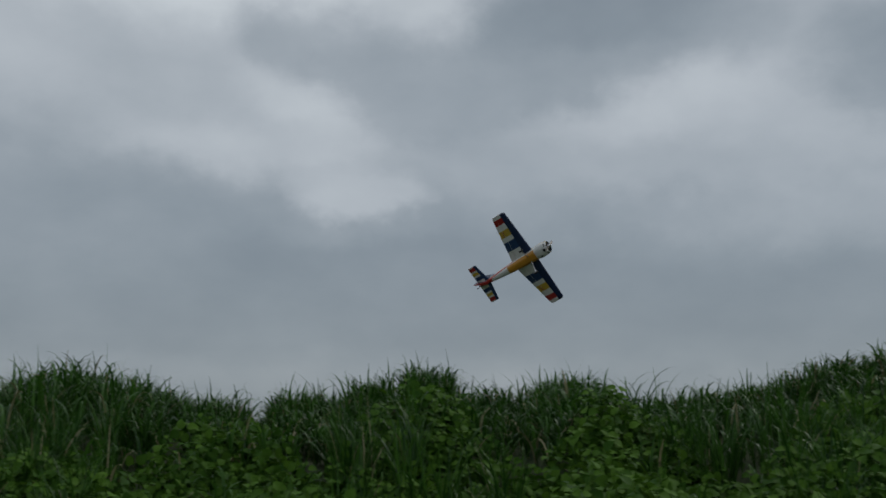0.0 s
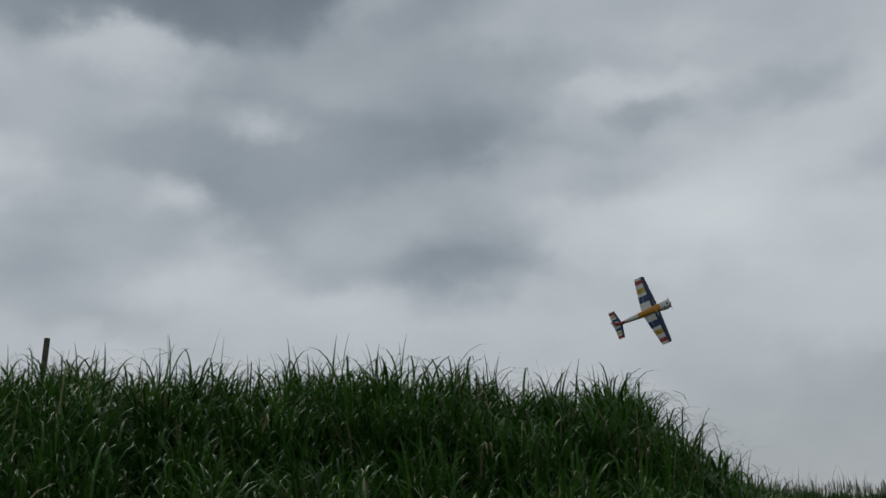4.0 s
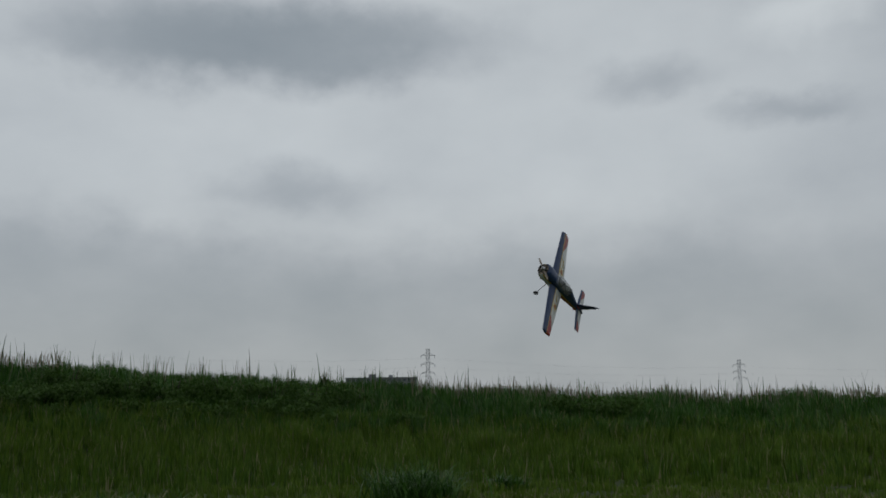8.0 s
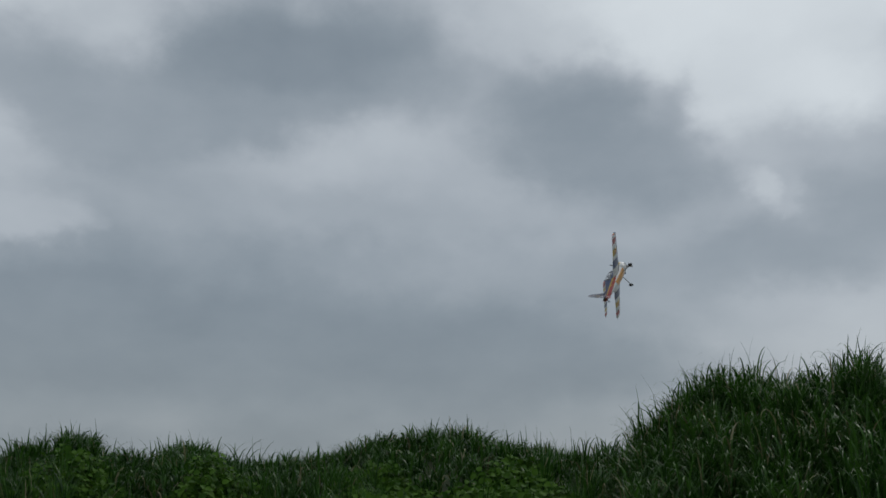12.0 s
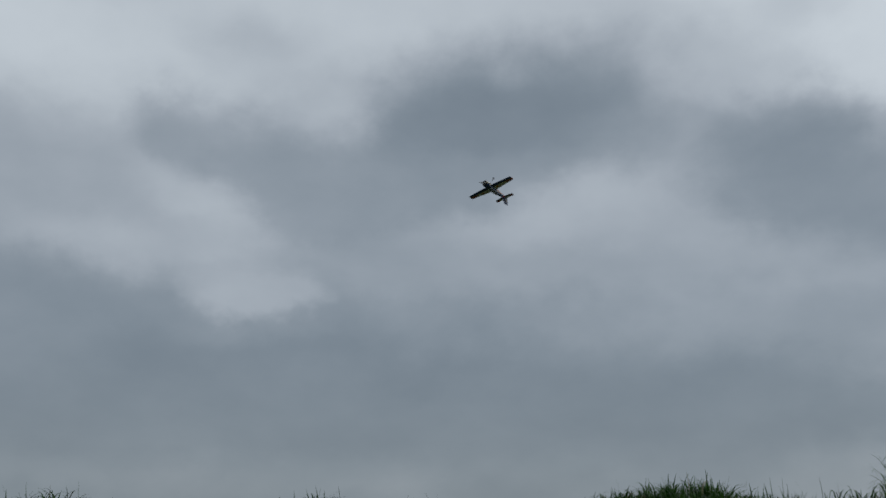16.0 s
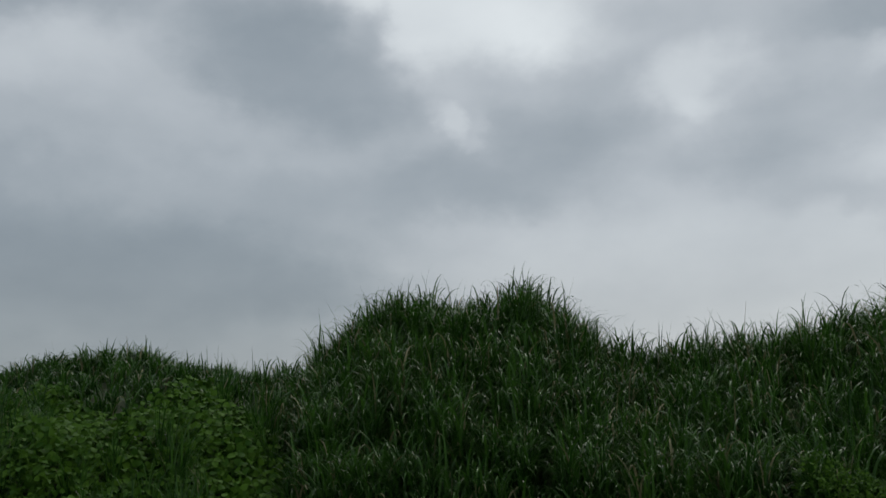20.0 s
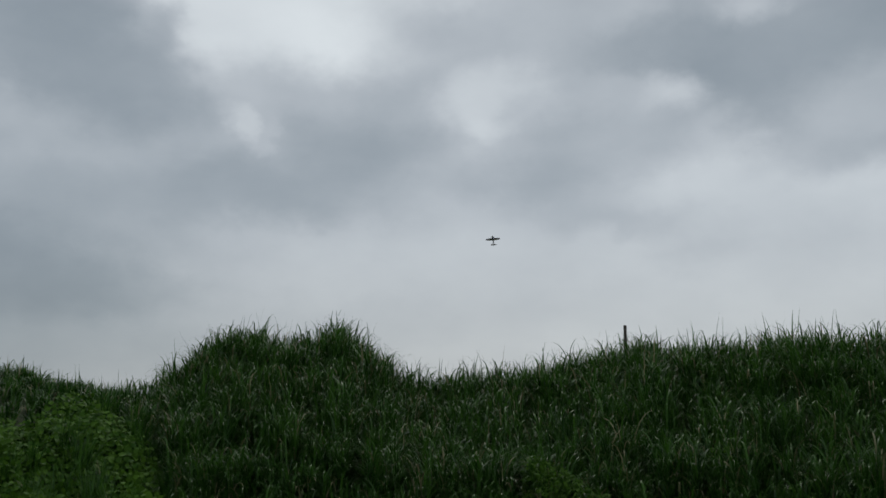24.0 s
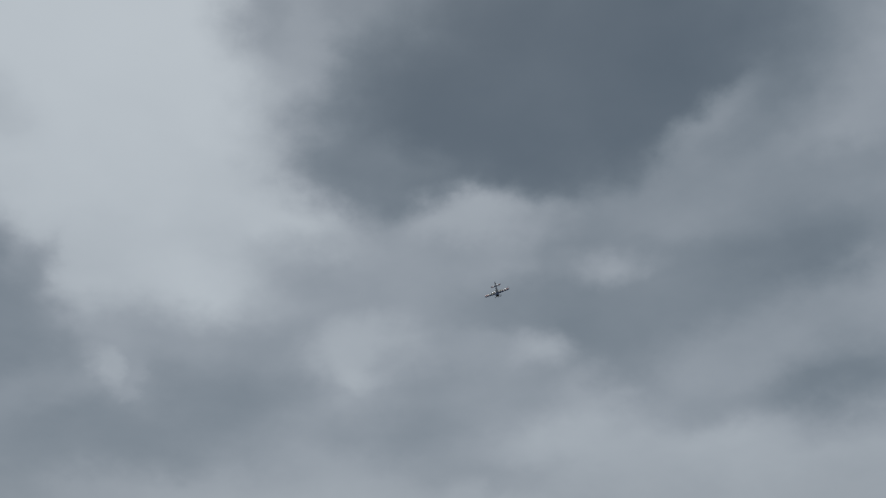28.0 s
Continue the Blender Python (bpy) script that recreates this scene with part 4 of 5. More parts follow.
def lathe(name, profile, mat, sides=20):
    """A turned solid about x, from (x, radius) pairs."""
    verts, faces = [], []
    for x, r in profile:
        for k in range(sides):
            a = 2 * math.pi * k / sides
            verts.append((x, r * math.cos(a), r * math.sin(a)))
    for i in range(len(profile) - 1):
        for k in range(sides):
            j = (k + 1) % sides
            faces.append((i * sides + k, i * sides + j, (i + 1) * sides + j, (i + 1) * sides + k))
    faces.append(tuple(range(sides)))
    faces.append(tuple((len(profile) - 1) * sides + k for k in reversed(range(sides))))
    return mesh_of(name, verts, faces, [mat], smooth=True)


def star_mesh(name, r, mat, thick=0.0015):
    verts, faces = [(0, 0, thick), (0, 0, -thick)], []
    for k in range(10):
        a, q = math.pi * k / 5, r if k % 2 == 0 else r * 0.42
        verts += [(q * math.cos(a), q * math.sin(a), thick * 0.3), (q * math.cos(a), q * math.sin(a), -thick * 0.3)]
    for k in range(10):
        a, b = 2 + 2 * k, 2 + 2 * ((k + 1) % 10)
        faces += [(0, a, b), (1, b + 1, a + 1), (a, a + 1, b + 1, b)]
    return mesh_of(name, verts, faces, [mat])


def build_plane():
    plane = tagged(new("model_aeroplane"), "white, blue, red and yellow aerobatic model aeroplane flying over the grass", "model aeroplane")
    fine = [i / 80 for i in range(81)]
    part("fuselage", hull_mesh("fuselage", 0.30, -0.640, 60, hull_paint), plane, "white fuselage, blue above, orange belly and red stripes")
    cowl = part("cowling", hull_mesh("cowling", 0.445, 0.298, 12, cowl_paint, grow=0.004, closed=False), plane, "round engine cowling, blue above and white below")
    part("engine_plate", lathe("engine_plate", [(0.418, 0.070), (0.424, 0.070), (0.425, 0.05), (0.432, 0.03)], PROPWOOD, 24), cowl, "brown engine plate in the cowl's mouth")
    for k in range(5):
        w = 1.2566 * k
        part("cylinder", rod_mesh("cylinder", [((0.430, 0.016 * math.cos(w), 0.016 * math.sin(w)), (0.430, 0.052 * math.cos(w), 0.052 * math.sin(w)))], 0.009, BLACK, 8), cowl)
    # solid black plugs and a bar give the dark inside of the cowl's holes
    for x, w in ((0.415, -50), (0.405, -92), (0.415, -132), (0.365, -70)):
        u, v = math.cos(radians(w)), math.sin(radians(w))
        part("exhaust_shade_plug", rod_mesh("exhaust_shade_plug", [((x, 0.06 * u, 0.06 * v), (x, 0.0835 * u, 0.0865 * v))], 0.019 if x > 0.4 else 0.010, BLACK, 14), cowl, "round black plug for the shade in an opening")
    part("drain_slot_shade", box_mesh("drain_slot_shade", 0.325, 0.345, 0.030, 0.062, -0.0845, -0.0790, BLACK, 0.002), cowl)
    for sign, side in ((1, "left"), (-1, "right")):
        sec = wing_section(sign)
        sp = fine
        wing = part("wing", surface_mesh("wing", sec, sp, 0.0, 0.72, wing_paint, PAINTS), plane, "tapered wing with a blue leading edge")
        part("aileron", surface_mesh("aileron", sec, sp, 0.735, 1.0, wing_paint, PAINTS), wing)
        star_y, tail_y = (0.285, 0.165) if sign > 0 else (-0.165, -0.285)
        part("star", star_mesh("star", 0.062, YELLOW), wing, "yellow star", at=pose(0.070, star_y, 0.0275, 0, -3, 15))
        part("star_centre", star_mesh("star_centre", 0.034, RED), wing, "red star centre", at=pose(0.078, star_y, 0.0293, 0, -3, 50))
        zig = [(0.120, tail_y - 0.040), (0.060, tail_y - 0.020), (0.090, tail_y), (0.050, tail_y + 0.012), (0.082, tail_y + 0.034), (0.040, tail_y + 0.045)]
        zig = [(x, y, 0.0268 - 0.02 * (0.09 - x)) for x, y in zig]
        part("ribbon", rod_mesh("ribbon", list(zip(zig, zig[1:])), 0.0050, YELLOW, 5, 0.003), wing, "zigzag yellow ribbon")
        for k in range(3):
            a = (0.128 - 0.020 * k, 0.455 + 0.035 * k)
            part("ray", rod_mesh("ray", [((a[0], sign * a[1], 0.0242 - 0.002 * k), (a[0] - 0.050, sign * (a[1] + 0.085), 0.0195 - 0.002 * k))], 0.0028, WHITE, 4, 0.0014), wing, "thin white ray on the red tip")
        part("lettering", box_mesh("lettering", -0.006, 0.006, -0.055, 0.055, -0.0006, 0.0010, BLACK, 0.0004), wing, "dark bar of lettering", at=pose(0.006, sign * 0.222, 0.0172, 0, -9.5, 0))
        mark = [(0.075, 0.44), (0.050, 0.43), (0.062, 0.41), (0.030, 0.395), (0.045, 0.37)]
        mark = [(x, sign * y, -0.0205 + 0.03 * (0.09 - x)) for x, y in mark]
        part("motif", rod_mesh("motif", list(zip(mark, mark[1:])), 0.0042, RED, 5, 0.003), wing, "small dark scribble on the yellow panel")
        part("hinge_line", rod_mesh("hinge_line", [((0.240 - 0.7275 * 0.302, sign * 0.12, -0.0085), (0.218 - 0.7275 * 0.187, sign * 0.64, 0.006))], 0.0022, WHITE, 5), wing)
        for y in (0.20, 0.48):
            part("control_horn", rod_mesh("control_horn", [((0.012, sign * y, -0.006), (0.002, sign * y, -0.034))], 0.003, BLACK, 5), wing)
        tail = part("tailplane", surface_mesh("tailplane", stab_section(sign), fine[::4], 0.0, 0.48, tail_paint, PAINTS, 0.7), plane)
        part("elevator", surface_mesh("elevator", stab_section(sign), fine[::4], 0.48, 1.0, tail_paint, PAINTS, 0.7), tail)
        leg = part("landing_leg", rod_mesh("landing_leg", [((0.180, sign * 0.035, -0.078), (0.190, sign * 0.148, -0.178))], 0.0055, METAL, 8), plane, "silver landing leg")
        wheel = part("wheel", lathe("wheel", [(-0.011, 0.020), (-0.010, 0.027), (0, 0.031), (0.010, 0.027), (0.011, 0.020)], BLACK), leg, "black rubber wheel", at=pose(0.190, sign * 0.160, -0.186, 0, 0, 90))
        part("hub", lathe("hub", [(-0.0135, 0.008), (-0.012, 0.012), (0.012, 0.012), (0.0135, 0.008)], METAL), wheel)
    fin = part("fin", surface_mesh("fin", fin_section, fine[::8], 0.0, 0.34, fin_paint, PAINTS, 0.6, True), plane, "navy swept fin")
    rudder = part("rudder", surface_mesh("rudder", lambda s: (lerp(-0.380, -0.488, s), lerp(0.318, 0.158, s), lerp(-0.045, 0.238, s), 0.0), fine[::4], 0.37, 1.0, fin_paint, PAINTS, 0.6, True), fin, "navy rudder with a yellow star and red foot")
    for sign in (1, -1):
        part("star", star_mesh("star", 0.044, YELLOW), rudder, "yellow star", at=pose(-0.590, sign * 0.0115, 0.11, 90, 20, 0))
        for k in range(3):
            part("stripe", box_mesh("stripe", -0.672 + 0.010 * k, -0.634 + 0.010 * k, sign * 0.0042 - 0.001, sign * 0.0042 + 0.001, 0.02 + 0.05 * k, 0.028 + 0.05 * k, WHITE, 0.0005), rudder)
    def dome(x):
        """Height over the hull of the bubble canopy and of the spine behind it."""
        return float(np.interp(x, (-0.46, -0.30, -0.16, -0.10, -0.02, 0.06, 0.14, 0.20, 0.235), (0.0, 0.018, 0.040, 0.047, 0.056, 0.058, 0.048, 0.026, 0.0)))

    def bubble(x0, x1, rows, grow=0.0):
        verts, faces, sides = [], [], 14
        for i in range(rows + 1):
            x = lerp(x0, x1, i / rows)
            w, top = hull(x)[0] * 0.84 + grow, hull(x)[1] - 0.025
            for k in range(sides + 1):
                a = math.pi * k / sides
                verts.append((x, w * math.copysign(abs(math.cos(a)) ** 0.85, math.cos(a)), top + (dome(x) + 0.026 + grow) * math.sin(a) ** 0.85))
        for i in range(rows):
            for k in range(sides):
                a = i * (sides + 1) + k
                faces.append((a, a + 1, a + sides + 2, a + sides + 1))
        return verts, faces

    part("spine", mesh_of("spine", *bubble(-0.105, -0.46, 12), [BLUE], smooth=True), plane, "raised blue spine behind the cockpit")
    glass = part("canopy", mesh_of("canopy", *bubble(0.233, -0.105, 16), [CANOPY], smooth=True), plane, "clear whitish bubble canopy")
    part("cockpit_floor", box_mesh("cockpit_floor", -0.09, 0.17, -0.045, 0.045, 0.068, 0.079, COCKPIT, 0.004), plane, "dark cockpit floor")
    part("instrument_hood", box_mesh("instrument_hood", 0.13, 0.19, -0.040, 0.040, 0.074, 0.094, BLACK, 0.006), plane)
    part("seat", box_mesh("seat", -0.04, -0.02, -0.026, 0.026, 0.074, 0.112, WHITE, 0.006), plane, "small white seat back")
    for x in (0.125, 0.01, -0.10):
        w, top, h = hull(x)[0] * 0.84 + 0.001, hull(x)[1] - 0.025, dome(x) + 0.0275
        pts = [(x, w * math.copysign(abs(math.cos(math.pi * k / 10)) ** 0.85, math.cos(math.pi * k / 10)), top + h * max(0, math.sin(math.pi * k / 10)) ** 0.85) for k in range(11)]
        part("canopy_frame", rod_mesh("canopy_frame", list(zip(pts, pts[1:])), 0.0032, BLACK, 6), glass, "dark canopy hoop")
    part("tail_wheel_leg", rod_mesh("tail_wheel_leg", [((-0.60, 0, -0.02), (-0.645, 0, -0.055))], 0.003, METAL, 6), plane)
    part("tail_wheel", lathe("tail_wheel", [(-0.005, 0.009), (-0.004, 0.013), (0.004, 0.013), (0.005, 0.009)], BLACK, 14), plane, at=pose(-0.647, 0, -0.058, 0, 0, 90))
    prop = part("propeller", lathe("propeller_spinner", [(0.030, 0.002), (0.026, 0.010), (0.014, 0.021), (-0.004, 0.027), (-0.010, 0.027)], METAL), plane, "two-bladed wooden propeller with a small spinner", at=pose(0.455, 0, 0))
    for turn in (0, 180):
        verts, faces = [], []
        for i in range(9):
            t = i / 8
            r, c, pitch = lerp(0.012, 0.165, t), 0.006 + 0.008 * math.sin(math.pi * min(1, t * 0.95 + 0.08)) ** 0.8, radians(lerp(50, 16, t))
            for sx, sy, q in ((-1, 0, 1), (0, 1, 0.25), (1, 0, 1), (0, -1, 0.25)):
                u, v = sx * c, sy * 0.004 * (1 - 0.6 * t)
                verts.append((u * math.sin(pitch) + v * math.cos(pitch), u * math.cos(pitch) - v * math.sin(pitch), r))
        for i in range(8):
            for k in range(4):
                a, b = i * 4 + k, i * 4 + (k + 1) % 4
                faces.append((a, b, b + 4, a + 4))
        faces += [(0, 1, 2, 3), (35, 34, 33, 32)]
        part("blade", mesh_of("blade", verts, faces, [PROPWOOD], smooth=True), prop, at=pose(0, 0, 0, turn))
    return plane, prop, rudder


PLANE, PROP, RUDDER = build_plane()


# ---- what moves ----
def motions():
    """The flight of the aeroplane, with its slow rolls, the rudder that holds the nose up in them, and the turning propeller."""
